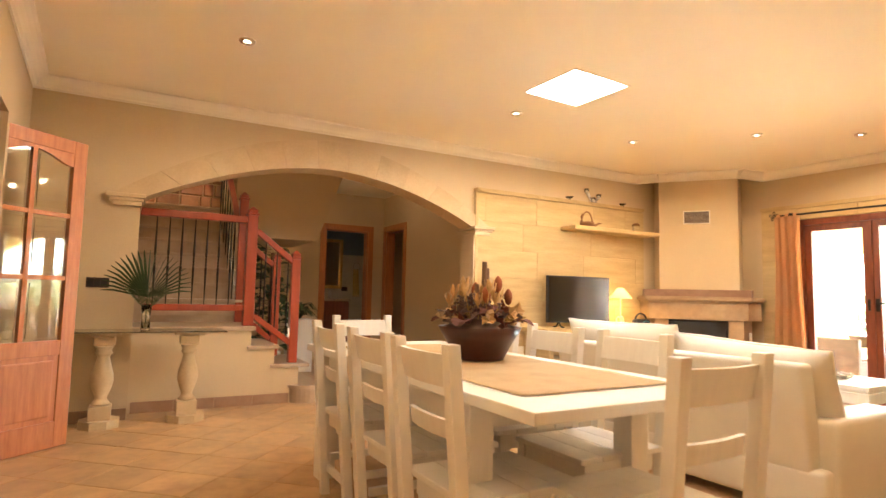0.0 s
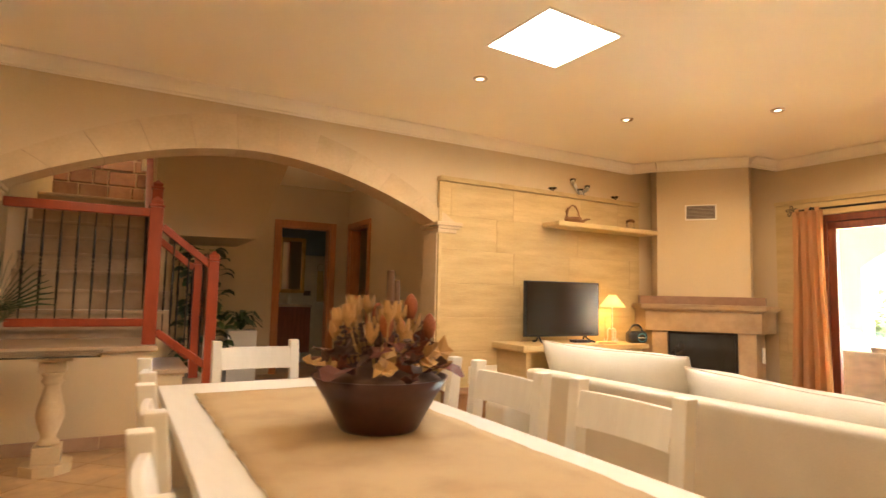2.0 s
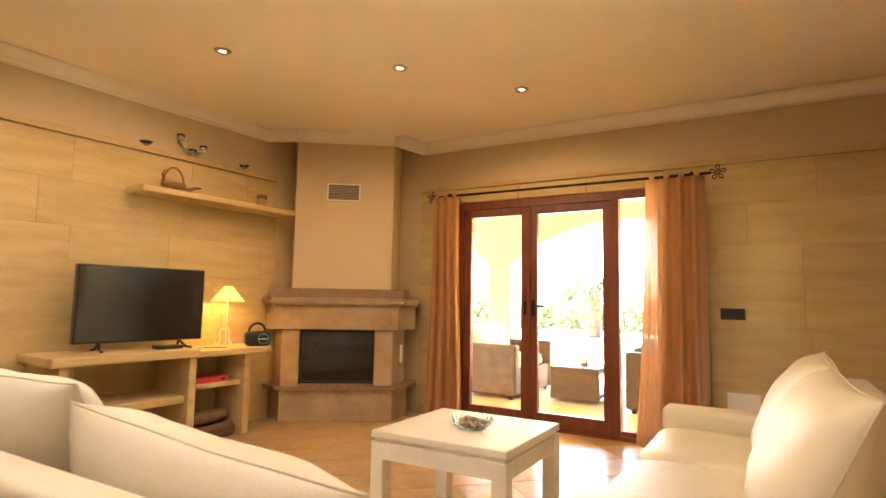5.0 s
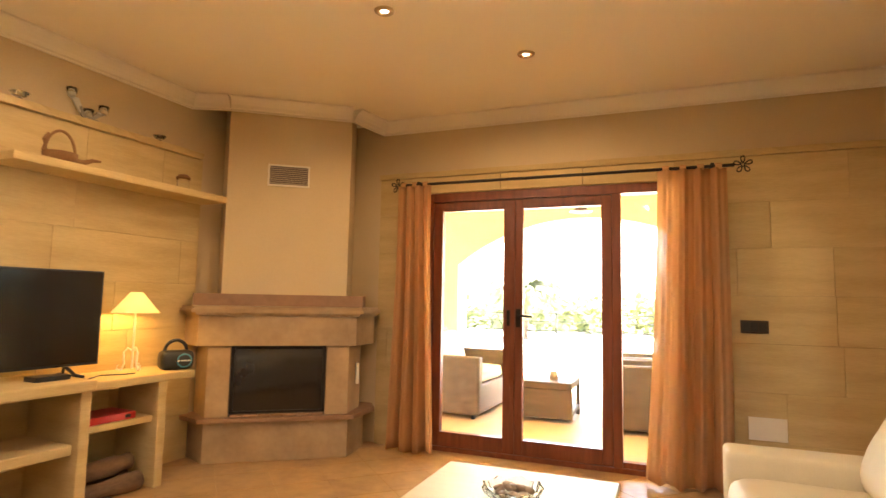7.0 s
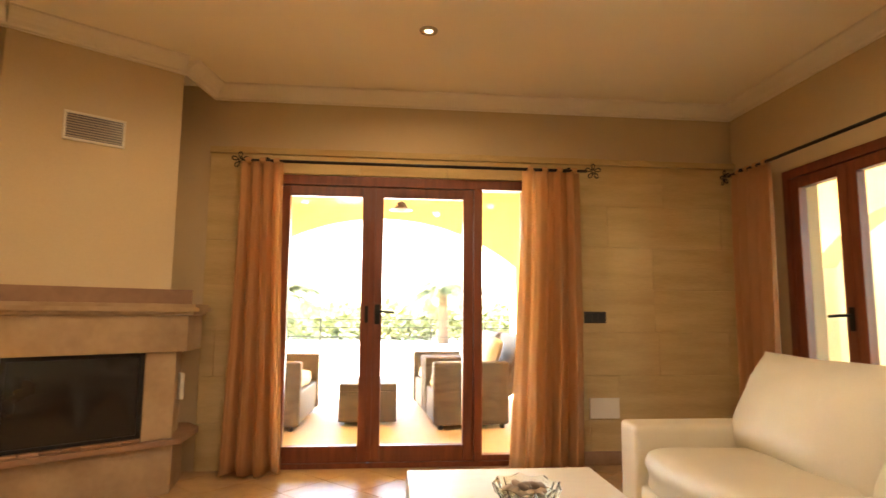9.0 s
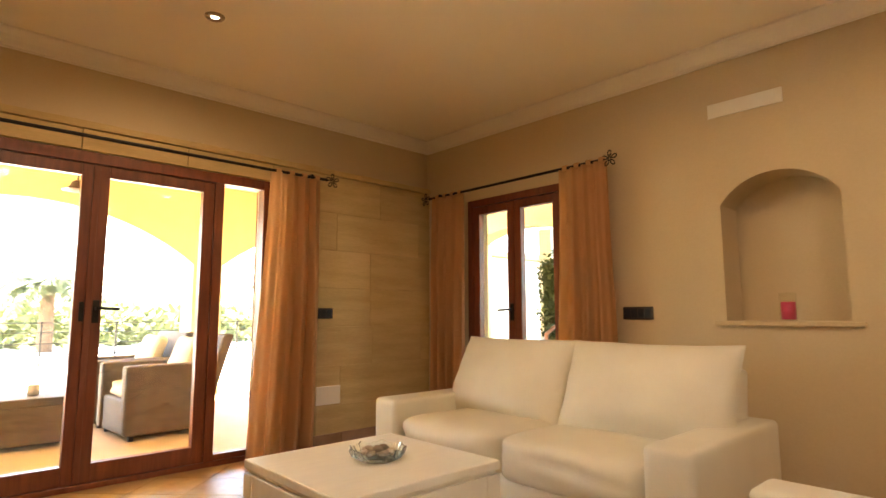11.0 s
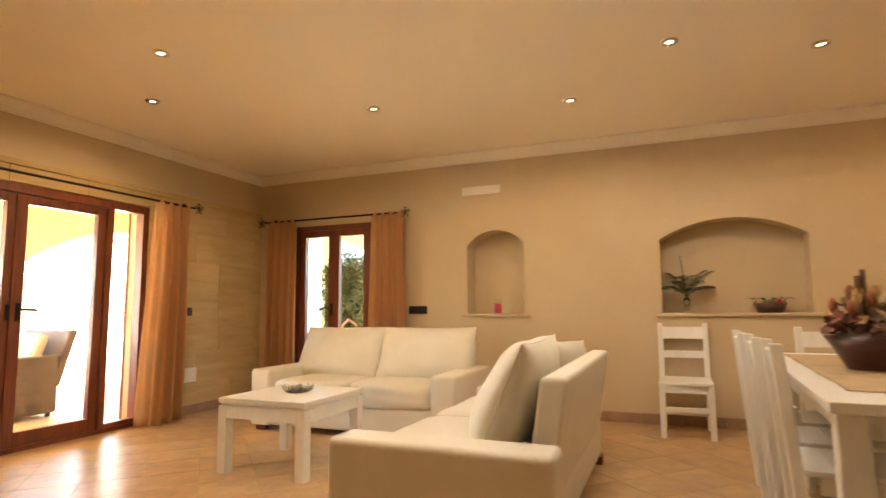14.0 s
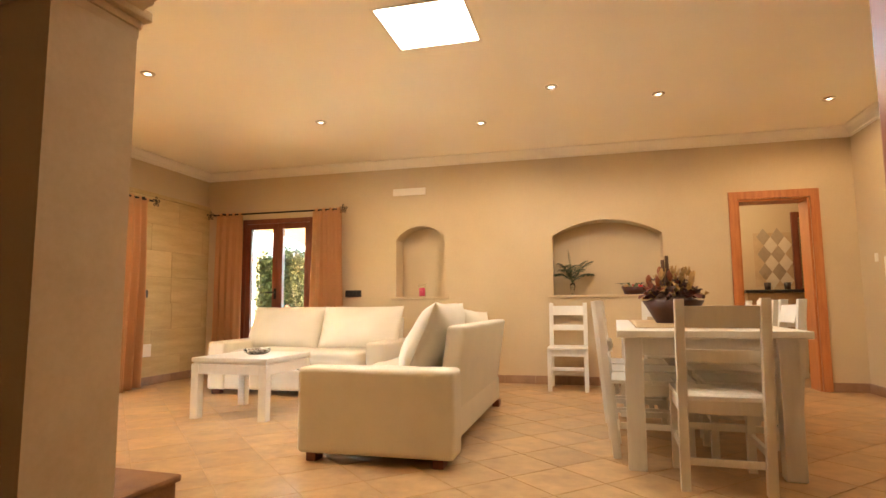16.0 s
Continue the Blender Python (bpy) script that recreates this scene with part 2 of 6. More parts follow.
MIRROR = mat("mirror", (0.9, 0.9, 0.9), (0.88, 0.88, 0.88), rough=0.03, bump=0, metal=1.0)
BEIGETILE = mat("beige_kitchen_tile", (0.72, 0.64, 0.5), (0.66, 0.57, 0.43), rough=0.3, grain=20, cloud=5, per=0.04)
BROWNTILE = mat("brown_kitchen_tile", (0.42, 0.33, 0.22), (0.34, 0.26, 0.17), rough=0.3, grain=20, cloud=5, per=0.06)

# ---- mesh helpers ----


def finish(name, bm, material, parent=None, label="", smooth=False, m=None):
    me = bpy.data.meshes.new(name)
    bmesh.ops.recalc_face_normals(bm, faces=bm.faces)
    bm.to_mesh(me)
    bm.free()
    if material:
        me.materials.append(material)
    if smooth:
        me.polygons.foreach_set("use_smooth", [True] * len(me.polygons))
    ob = new(name, me)
    if parent:
        ob.parent = parent
    if m is not None:
        ob.matrix_basis = m
    if label:
        ob["label"] = label
    return ob


def part(name, bm, material, parent, label="", smooth=False, m=None):
    return finish(name, bm, material, parent, label, smooth, m)


def thing(name, m, label, category, group=""):
    ob = new(name)
    ob.empty_display_size = 0.05
    ob.matrix_basis = m
    return tagged(ob, label, category, group)


def setting(name, bm, material, label, category, smooth=False, m=None):
    return tagged(finish(name, bm, material, None, "", smooth, m), label, category, "", "structure")


def box(lo, hi, bevel=0.0, segs=2, bm=None):
    own = bmesh.new()
    bmesh.ops.create_cube(own, size=1)
    for v in own.verts:
        v.co = Vector([lo[i] + (v.co[i] + 0.5) * (hi[i] - lo[i]) for i in range(3)])
    if bevel:
        bmesh.ops.bevel(own, geom=own.edges[:], offset=bevel, segments=segs, profile=0.6, affect="EDGES")
    return merge(bm, own)


def merge(bm, own, m=None):
    if m is not None:
        bmesh.ops.transform(own, matrix=m, verts=own.verts)
    if bm is None:
        return own
    tmp = bpy.data.meshes.new("tmp")
    own.to_mesh(tmp)
    own.free()
    bm.from_mesh(tmp)
    bpy.data.meshes.remove(tmp)
    return bm


def lathe(profile, segs=24, bm=None, m=None):
    """A turned body from rows of radius, height."""
    own = bmesh.new()
    rings = [[own.verts.new((r * math.cos(2 * math.pi * k / segs), r * math.sin(2 * math.pi * k / segs), z)) for k in range(segs)] for r, z in profile]
    for a, b in zip(rings, rings[1:]):
        for k in range(segs):
            own.faces.new((a[k], a[(k + 1) % segs], b[(k + 1) % segs], b[k]))
    if profile[0][0] > 1e-5:
        own.faces.new(rings[0][::-1])
    if profile[-1][0] > 1e-5:
        own.faces.new(rings[-1])
    return merge(bm, own, m)


def tube(points, radius, segs=8, bm=None, taper=None):
    """A bent rod through points."""
    own = bmesh.new()
    pts = [Vector(p) for p in points]
    rings = []
    for i, p in enumerate(pts):
        d = (pts[min(i + 1, len(pts) - 1)] - pts[max(i - 1, 0)]).normalized()
        q = d.to_track_quat("Z", "Y")
        r = radius if taper is None else radius + (taper - radius) * i / (len(pts) - 1)
        rings.append([own.verts.new(p + q @ Vector((r * math.cos(2 * math.pi * k / segs), r * math.sin(2 * math.pi * k / segs), 0))) for k in range(segs)])
    for a, b in zip(rings, rings[1:]):
        for k in range(segs):
            own.faces.new((a[k], a[(k + 1) % segs], b[(k + 1) % segs], b[k]))
    own.faces.new(rings[0][::-1])
    own.faces.new(rings[-1])
    return merge(bm, own)


def prism(outline, depth, holes=(), bm=None, m=None):
    """A plate in the x-z plane with holes, from y = 0 to y = depth."""
    own = bmesh.new()
    edges = []
    for loop in (outline, *holes):
        vs = [own.verts.new((x, 0, z)) for x, z in loop]
        edges += [own.edges.new((vs[i], vs[(i + 1) % len(vs)])) for i in range(len(vs))]
    bmesh.ops.triangle_fill(own, use_beauty=True, use_dissolve=False, edges=edges)
    got = bmesh.ops.extrude_face_region(own, geom=own.faces[:])
    bmesh.ops.translate(own, vec=(0, depth, 0), verts=[g for g in got["geom"] if isinstance(g, bmesh.types.BMVert)])
    return merge(bm, own, m)


def slab(outline, z0, z1, bm=None):
    """A plan outline raised from z0 to z1."""
    own = bmesh.new()
    f = own.faces.new([own.verts.new((x, y, z0)) for x, y in outline])
    got = bmesh.ops.extrude_face_region(own, geom=[f])
    bmesh.ops.translate(own, vec=(0, 0, z1 - z0), verts=[g for g in got["geom"] if isinstance(g, bmesh.types.BMVert)])
    return merge(bm, own)


def pillow(sx, sy, sz, puff=0.35, n=12, sag=0.0, seed=1):
    """A soft cushion: a rounded block, fuller in the middle, with small dents."""
    own = bmesh.new()
    bmesh.ops.create_cube(own, size=2)
    bmesh.ops.subdivide_edges(own, edges=own.edges[:], cuts=n, use_grid_fill=True)
    for v in own.verts:
        x, y, z = v.co
        k = 7.0
        s = (abs(x) ** k + abs(y) ** k + abs(z) ** k) ** (1 / k)
        x, y, z = x / s, y / s, z / s
        fat = (1 - puff) + puff * (1 - x * x) ** 0.5 * (1 - z * z) ** 0.5 if abs(x) < 1 and abs(z) < 1 else 1 - puff
        dent = 1 + 0.05 * noise.noise(Vector((x * 1.7 + seed, y, z * 1.7 + seed)))
        v.co = Vector((x * sx / 2 * dent, y * sy / 2 * fat * dent, z * sz / 2 * dent - sag * (1 - x * x) * max(z, 0)))
    return own


def knife_cushion(sx, sy, sz, n=22, seed=1):
    """A loose cushion of two sheets sewn along a sharp edge, fuller low down, drawn into its corners; also its seam line."""
    own = bmesh.new()
    rows = []
    for side in (1, -1):
        grid = []
        for i in range(n + 1):
            row = []
            for j in range(n + 1):
                x, z = math.sin(math.pi * (i / n - 0.5)), math.sin(math.pi * (j / n - 0.5))
                fat = (max(1 - abs(x) ** 3.2, 0) * max(1 - abs(z) ** 3.2, 0)) ** 0.55 * (1 - 0.16 * z)
                crease = 0.012 * noise.noise(Vector((x * 2.2 + seed * 3.1, z * 1.6, side))) + 0.006 * noise.noise(Vector((x * 6 + seed, z * 5, side * 2))) * min(1, 2 * abs(x * z) + 0.2)
                px = x * sx / 2 * (1 - 0.035 * (1 - z * z))
                pz = z * sz / 2 * (1 - 0.05 * (1 - x * x)) + 0.008 * noise.noise(Vector((x * 1.5 + seed, z * 2, 4.0)))
                row.append(own.verts.new((px, side * (sy / 2 * fat) + crease * min(1, 3 * fat), pz)))
            grid.append(row)
        for i in range(n):
            for j in range(n):
                own.faces.new((grid[i][j], grid[i + 1][j], grid[i + 1][j + 1], grid[i][j + 1]))
        rows.append(grid)
    g = rows[0]
    rim = [g[i][0] for i in range(n + 1)] + [g[n][j] for j in range(1, n + 1)] + [g[i][n] for i in range(n - 1, -1, -1)] + [g[0][j] for j in range(n - 1, -1, -1)]
    line = [v.co.copy() for v in rim]
    bmesh.ops.remove_doubles(own, verts=own.verts[:], dist=0.0004)
    return own, line


def rod(p, q, r, segs=10, bm=None):
    return tube((p, q), r, segs, bm)


def arc(cx, cz, r, a0, a1, n):
    return [(cx + r * math.cos(radians(a0 + (a1 - a0) * i / n)), cz + r * math.sin(radians(a0 + (a1 - a0) * i / n))) for i in range(n + 1)]


def arch_line(x0, x1, spring, top, off, s0, s1, n):
    """Points of a low arch from share s0 to s1 of its half width, pushed outwards by off."""
    out = []
    mid, half, rise = (x0 + x1) / 2, (x1 - x0) / 2, top - spring
    for i in range(n + 1):
        s = s0 + (s1 - s0) * i / n
        slope = -rise * 1.85 * abs(s) ** 0.85 * (1 if s > 0 else -1) / half
        k = math.hypot(1, slope)
        out.append((mid + s * half - slope / k * off, spring + rise * (1 - abs(s) ** 1.85) + off / k))
    return out


def arch_hole(x0, x1, z0, spring, top, n=18):
    """An opening with a flat arch, as an outline in x, z."""
    half, rise = (x1 - x0) / 2, top - spring
    r = (half * half + rise * rise) / (2 * rise)
    a = math.degrees(math.asin(min(half / r, 1)))
    return [(x0, z0), (x1, z0)] + arc((x0 + x1) / 2, top - r, r, 90 - a, 90 + a, n)

# ---- large structure ----
H = 2.7
NORTH = pose(0, 5.38, 0, 0, 0, -3.15)
FIRE = pose(6.745, 4.345, 0, 0, 0, -54)

wall_n = [(-0.35, 0), (0.64, 0)] + arch_line(0.64, 3.9, 1.82, 2.265, 0.0, -1, 1, 28) + [(3.9, 0), (7.75, 0), (7.75, 2.78), (-0.35, 2.78)]
WALL_NORTH = setting("wall_north", prism(wall_n, 0.24), PLASTER, "cream plastered wall with a wide flat arch", "wall", m=NORTH)
niche_a, niche_b = arch_hole(4.19, 4.81, 1.0, 1.7, 1.866), arch_hole(1.72, 2.91, 1.0, 1.68, 1.85)
wall_s = [(-0.35, 0), (0.265, 0), (0.265, 1.995), (0.955, 1.995), (0.955, 0), (5.95, 0), (5.95, 2.05), (6.98, 2.05), (6.98, 0), (7.75, 0), (7.75, 2.78), (-0.35, 2.78)]
WALL_SOUTH = setting("wall_south", prism(wall_s, -0.26, (niche_a, niche_b)), PLASTER, "cream plastered wall with two arched niches", "wall")
for nm, hole in (("wall_niche_back", niche_a), ("wall_niche_back", niche_b)):
    xs = [p[0] for p in hole]
    setting(nm, box((min(xs) - 0.06, -0.32, 0.94), (max(xs) + 0.06, -0.262, 1.95)), PLASTER, "cream plastered back of an arched niche", "wall")
wall_e = [(-0.25, 0), (1.62, 0), (1.62, 2.06), (3.52, 2.06), (3.52, 0), (5.35, 0), (5.35, 2.78), (-0.25, 2.78)]
WALL_EAST = setting("wall_east", prism(wall_e, -0.22), PLASTER, "cream plastered wall round a terrace door", "wall", m=pose(7.53, 0, 0, 0, 0, 90))
wall_w = [(0, 0), (3.46, 0), (3.46, 2.1), (4.26, 2.1), (4.26, 0), (5.5, 0), (5.5, 2.78), (0, 2.78)]
setting("wall_west", prism(wall_w, -0.2), PLASTER, "cream plastered wall with the entrance opening", "wall", m=pose(-0.35, 0, 0, 0, 0, 90))
# Unseen box added behind the opening to keep outside light out.
for lo, hi in (((-1.6, 3.0, 0), (-1.5, 4.8, 2.4)), ((-1.5, 3.0, 0), (-0.352, 3.1, 2.4)), ((-1.5, 4.7, 0), (-0.352, 4.8, 2.4)), ((-1.6, 3.0, 2.4), (-0.352, 4.8, 2.5))):
    setting("wall_entrance", box(lo, hi), PLASTER, "unseen cream wall closing the entrance opening against daylight", "wall")
setting("floor_entrance", box((-1.6, 3.0, -0.1), (-0.352, 4.8, -0.003)), TILE, "unseen terracotta floor of the entrance closure", "floor")
ceiling_hole = [(3.19, 2.905), (3.757, 2.905), (3.757, 3.465), (3.19, 3.465)]
setting("ceiling", prism([(-0.35, -0.3), (7.75, -0.3), (7.75, 5.6), (-0.35, 5.6)], -0.12, (ceiling_hole,), m=pose(0, 0, H, -90)), CEILING, "smooth cream painted ceiling", "ceiling")
FLOOR = setting("floor", box((-0.35, -0.3, -0.12), (7.75, 10.2, -0.004)), GROUT, "floor of diagonal terracotta tiles with dark joints", "floor")


def cornice(x0, y0, x1, y1):
    """A hollow plaster moulding along a wall; the room lies to the left of the way from start to end."""
    d = Vector((x1 - x0, y1 - y0, 0))
    sect = [(0, 0), (0.105, 0), (0.105, -0.014), (0.085, -0.02), (0.06, -0.036), (0.04, -0.058), (0.03, -0.08), (0.014, -0.088), (0.014, -0.1), (0, -0.1)]
    bm = bmesh.new()
    a = [bm.verts.new((0, y, z)) for y, z in sect]
    b = [bm.verts.new((d.length, y, z)) for y, z in sect]
    for i in range(len(sect)):
        j = (i + 1) % len(sect)
        bm.faces.new((a[i], a[j], b[j], b[i]))
    bm.faces.new(a)
    bm.faces.new(b[::-1])
    setting("cornice_trim", bm, CORNICE, "white plaster cornice under the ceiling", "cornice", m=pose(x0, y0, H, 0, 0, math.degrees(math.atan2(d.y, d.x))))


def skirting(x0, y0, x1, y1, z=0.0):
    """Tiles of a skirting along a wall; the room lies to the left of the way."""
    d = Vector((x1 - x0, y1 - y0, 0))
    m = pose(x0, y0, z, 0, 0, math.degrees(math.atan2(d.y, d.x)))
    base = setting("baseboard", box((0, 0.0, 0.0), (d.length, 0.008, 0.088)), GROUT, "brown tiled skirting", "skirting", m=m)
    n = max(1, round(d.length / 0.34))
    w = d.length / n
    for i in range(n):
        part("skirting_tile", box((i * w + 0.002, 0.0, 0.002), ((i + 1) * w - 0.002, 0.014, 0.094)), SKIRT, base)


def nw(u, v, z=0.0):
    return NORTH @ Vector((u, v, z))


FP = {k: FIRE @ Vector((s, v, 0)) for k, (s, v) in {"bl": (-0.445, 0.1), "br": (0.475, 0.1)}.items()}
nl, nr = nw(6.45, 0), nw(-0.16, 0)
cornice(FP["bl"].x, FP["bl"].y, nl.x, nl.y)
cornice(nl.x, nl.y, nr.x, nr.y)
cornice(FP["br"].x, FP["br"].y, FP["bl"].x, FP["bl"].y)
cornice(7.53, 3.95, FP["br"].x, FP["br"].y)
cornice(7.53, 0, 7.53, 3.95)
cornice(-0.15, 0, 7.53, 0)
cornice(-0.15, 5.39, -0.15, 0)
skirting(1.042, 0, 5.93, 0)
skirting(6.99, 0, 7.5, 0)
skirting(-0.15, 0, 0.178, 0)
skirting(7.5, 0, 7.5, 1.6)
skirting(7.5, 3.54, 7.5, 3.75)
skirting(-0.15, 5.38, -0.15, 4.34)
skirting(-0.15, 3.4, -0.15, 0)
a0, a1 = nw(0.635, -0.002), nw(-0.15, -0.002)
skirting(a0.x, a0.y, a1.x, a1.y)
a0, a1 = nw(1.99, 0.238), nw(0.66, 0.238)
skirting(a0.x, a0.y, a1.x, a1.y)
a0, a1 = nw(4.5, -0.034), nw(3.905, -0.034)
skirting(a0.x, a0.y, a1.x, a1.y)

# arch of cut stones with two imposts
ARCH = tagged(new("arch_trim"), "arch of pale cut sandstone blocks over the opening", "arch", "", "structure")
ARCH.matrix_basis = NORTH
for i in range(11):
    s0, s1 = -1 + 2 * i / 11, -1 + 2 * (i + 1) / 11 - 0.0012
    inner, outer = arch_line(0.64, 3.9, 1.82, 2.265, -0.012, s0, s1, 4), arch_line(0.44, 4.09, 1.838, 2.53, 0.0, s0, s1, 4)
    part("voussoir", prism(inner + outer[::-1], 0.28, m=pose(0, -0.035, 0)), TRIMSTONE, ARCH)
for u0, u1, w0, w1 in ((0.40, 0.66, 0.44, 0.645), (3.88, 4.13, 3.895, 4.09)):
    bm = box((u0 - 0.01, -0.075, 1.80), (u1 + 0.015, 0.30, 1.835), 0.006)
    box((u0 + 0.01, -0.06, 1.77), (u1 + 0.0, 0.285, 1.80), 0.012, bm=bm)
    box((w0, -0.048, 1.735), (w1 + 0.004, 0.27, 1.77), 0.006, bm=bm)
    part("impost", bm, TRIMSTONE, ARCH, "moulded stone impost")
# pier lining of the arch's jamb
part("jamb_lining", box((3.888, -0.034, 0.0), (3.9, 0.246, 1.735)), TRIMSTONE, ARCH)

# stone cladding, stone by stone


def cladding(name, u0, u1, z0, z1, m, skip=(), rows=7, seed=3):
    rnd = random.Random(seed)
    base = tagged(new(name), "wall clad in long pale sandstone slabs", "wall cladding", "", "structure")
    base.matrix_basis = m
    h = (z1 - z0) / rows
    for r in range(rows):
        u = u0 - rnd.uniform(0, 0.5)
        while u < u1:
            w = rnd.choice((0.55, 0.72, 0.9, 1.05))
            lo, hi = max(u, u0), min(u + w, u1)
            u += w
            for s0, s1 in skip:
                if lo < s1 and hi > s0:
                    if lo < s0:
                        hi = s0
                    elif hi > s1:
                        lo = s1
                    else:
                        hi = lo
            if hi - lo > 0.05:
                d = rnd.uniform(0, 0.003)
                part("stone_slab", box((lo + 0.0006, -0.03 - d, z0 + r * h + 0.0006), (hi - 0.0006, -0.002, z0 + (r + 1) * h - 0.0006), 0.0018, 1), STONE, base)
    return base


cladding("wall_cladding", 3.94, 6.55, 0.0, 2.22, NORTH, seed=3)
cladding("wall_cladding", 0.0, 3.95, 0.0, 2.2, pose(7.53, 3.95, 0, 0, 0, -90), ((0.43, 2.33),), seed=8)
# stones over the terrace door
base = tagged(new("wall_cladding"), "sandstone strip over the terrace door", "wall cladding", "", "structure")
base.matrix_basis = pose(7.53, 3.95, 0, 0, 0, -90)
for i in range(3):
    part("stone_slab", box((0.43 + i * 0.634, -0.031, 2.066), (0.43 + (i + 1) * 0.634 - 0.004, -0.002, 2.198), 0.003, 1), STONE, base)


def ledge(name, u0, u1, z, depth, m, th=0.04, seed=1):
    """A rough-edged stone ledge."""
    rnd = random.Random(seed)
    bm = bmesh.new()
    n = max(2, int((u1 - u0) / 0.09))
    top, bot = [], []
    for i in range(n + 1):
        u, e = u0 + (u1 - u0) * i / n, rnd.uniform(-0.006, 0.006)
        top.append((bm.verts.new((u, -depth + e, z + th)), bm.verts.new((u, 0, z + th))))
        bot.append((bm.verts.new((u, -depth + 0.012 - e, z)), bm.verts.new((u, 0, z))))
    for i in range(n):
        bm.faces.new((top[i][0], top[i + 1][0], top[i + 1][1], top[i][1]))
        bm.faces.new((bot[i][0], bot[i][1], bot[i + 1][1], bot[i + 1][0]))
        bm.faces.new((top[i][0], bot[i][0], bot[i + 1][0], top[i + 1][0]))
        bm.faces.new((top[i][1], top[i + 1][1], bot[i + 1][1], bot[i][1]))
    for i in (0, n):
        bm.faces.new((top[i][0], top[i][1], bot[i][1], bot[i][0]))
    return setting(name, bm, STONE, "narrow rough-edged sandstone ledge on the cladding", "ledge", m=m)


ledge("ledge_trim", 3.90, 6.52, 2.222, 0.075, NORTH)
ledge("ledge_trim", 0.0, 3.94, 2.202, 0.06, pose(7.53, 3.95, 0, 0, 0, -90), seed=2)
setting("cladding_trim", box((3.905, -0.045, 0.1), (3.938, -0.001, 2.218), 0.004), STONE, "upright sandstone edge of the cladding", "trim", m=NORTH)


def door_casing(name, x0, x1, top, m, wood, depth, w=0.085, label="door frame of orange stained pine"):
    """A door lining with casings on the room's side; the opening runs from x0 to x1, the wall goes back from y = 0 to depth."""
    ob = tagged(new(name), label, "door frame", "", "structure")
    ob.matrix_basis = m
    for lo, hi in (((x0 - w, -0.022, 0), (x0, 0.0, top + w)), ((x1, -0.022, 0), (x1 + w, 0.0, top + w)), ((x0, -0.022, top), (x1, 0.0, top + w))):
        part("casing", box(lo, hi, 0.004), wood, ob)
    for lo, hi in (((x0, 0.0, 0), (x0 + 0.022, depth, top)), ((x1 - 0.022, 0.0, 0), (x1, depth, top)), ((x0 + 0.022, 0.0, top - 0.022), (x1 - 0.022, depth, top))):
        part("lining", box(lo, hi, 0.002), wood, ob)
    return ob


door_casing("door_1", -0.955, -0.265, 1.995, pose(0, 0, 0, 0, 0, 180), DOORWOOD, 0.26)

# ---- stair hall behind the arch (in the arch wall's frame) ----
STAIR = tagged(new("stair"), "stone stair with a landing behind a cream knee wall", "stair", "", "structure")
STAIR.matrix_basis = NORTH @ pose(0.06, 0.24, -0.012)
part("knee_wall", box((0.05, 0.002, 0.0), (1.565, 0.8, 0.70)), PLASTER, STAIR)
part("knee_wall", box((1.565, 0.002, 0.0), (1.785, 0.8, 0.525)), PLASTER, STAIR)
part("knee_wall", box((1.785, 0.002, 0.0), (2.02, 0.8, 0.345)), PLASTER, STAIR)
part("landing", box((0.05, -0.03, 0.702), (1.60, 0.83, 0.742), 0.008), MARBLE, STAIR)
part("tread", box((1.53, -0.03, 0.527), (1.82, 0.83, 0.562), 0.008), MARBLE, STAIR)
part("tread", box((1.75, -0.03, 0.347), (2.12, 0.83, 0.382), 0.008), MARBLE, STAIR)
drum = [(1.94, 0.83), (1.94, 0.0)] + [(2.10 + 0.15 * math.cos(radians(a)), 0.02 + 0.13 * math.sin(radians(a))) for a in range(-170, 1, 17)] + [(2.25, 0.83)]
part("drum_step", slab(drum, 0.0, 0.145), MARBLE, STAIR)
part("tread", slab([(1.92 + (x - 1.94) * 1.06, y * 1.04 - 0.006) for x, y in drum], 0.147, 0.18), MARBLE, STAIR)
part("plinth_step", box((0.50, 0.80, 0.742), (1.74, 1.1, 0.81)), MARBLE, STAIR)
for k in range(8):
    z, v, r = 0.978 + 0.168 * k, 0.76 + 0.225 * k, (1.72 if k < 2 else 1.55)
    part("riser", box((0.5, v, z - 0.168), (r, v + 0.235, z - 0.03)), MARBLE, STAIR)
    part("tread", box((0.48, v - 0.025, z - 0.03), (r + 0.02, v + 0.235, z), 0.006), MARBLE, STAIR)
part("landing", box((0.48, 2.55, 2.12), (1.6, 3.7, 2.15), 0.006), MARBLE, STAIR)
setting("wall_hall", box((-0.2, 0.24, 0.0), (0.05, 5.0, 4.4)), PLASTER, "cream plastered stair wall", "wall", m=NORTH)
setting("wall_hall", box((0.05, 1.07, 0.0), (0.56, 5.0, 4.4)), PLASTER, "cream plastered stair wall", "wall", m=NORTH)
# rubble wall at the head of the stair
RUB = tagged(new("wall_rubble"), "wall of reddish rough rubble stones over the stair", "wall", "", "structure")
RUB.matrix_basis = NORTH
rnd = random.Random(5)
part("mortar", box((0.52, 3.75, 1.6), (2.3, 3.9, 4.4)), GROUT, RUB)
z = 1.7
while z < 4.2:
    h = rnd.uniform(0.11, 0.2)
    u = 0.5
    while u < 2.2:
        w = rnd.uniform(0.14, 0.36)
        part("rubble_stone", box((u + 0.006, 3.70 + rnd.uniform(0, 0.03), z + 0.006), (u + w - 0.006, 3.76, z + h - 0.006), 0.012, 1), RUBBLE, RUB)
        u += w
    z += h
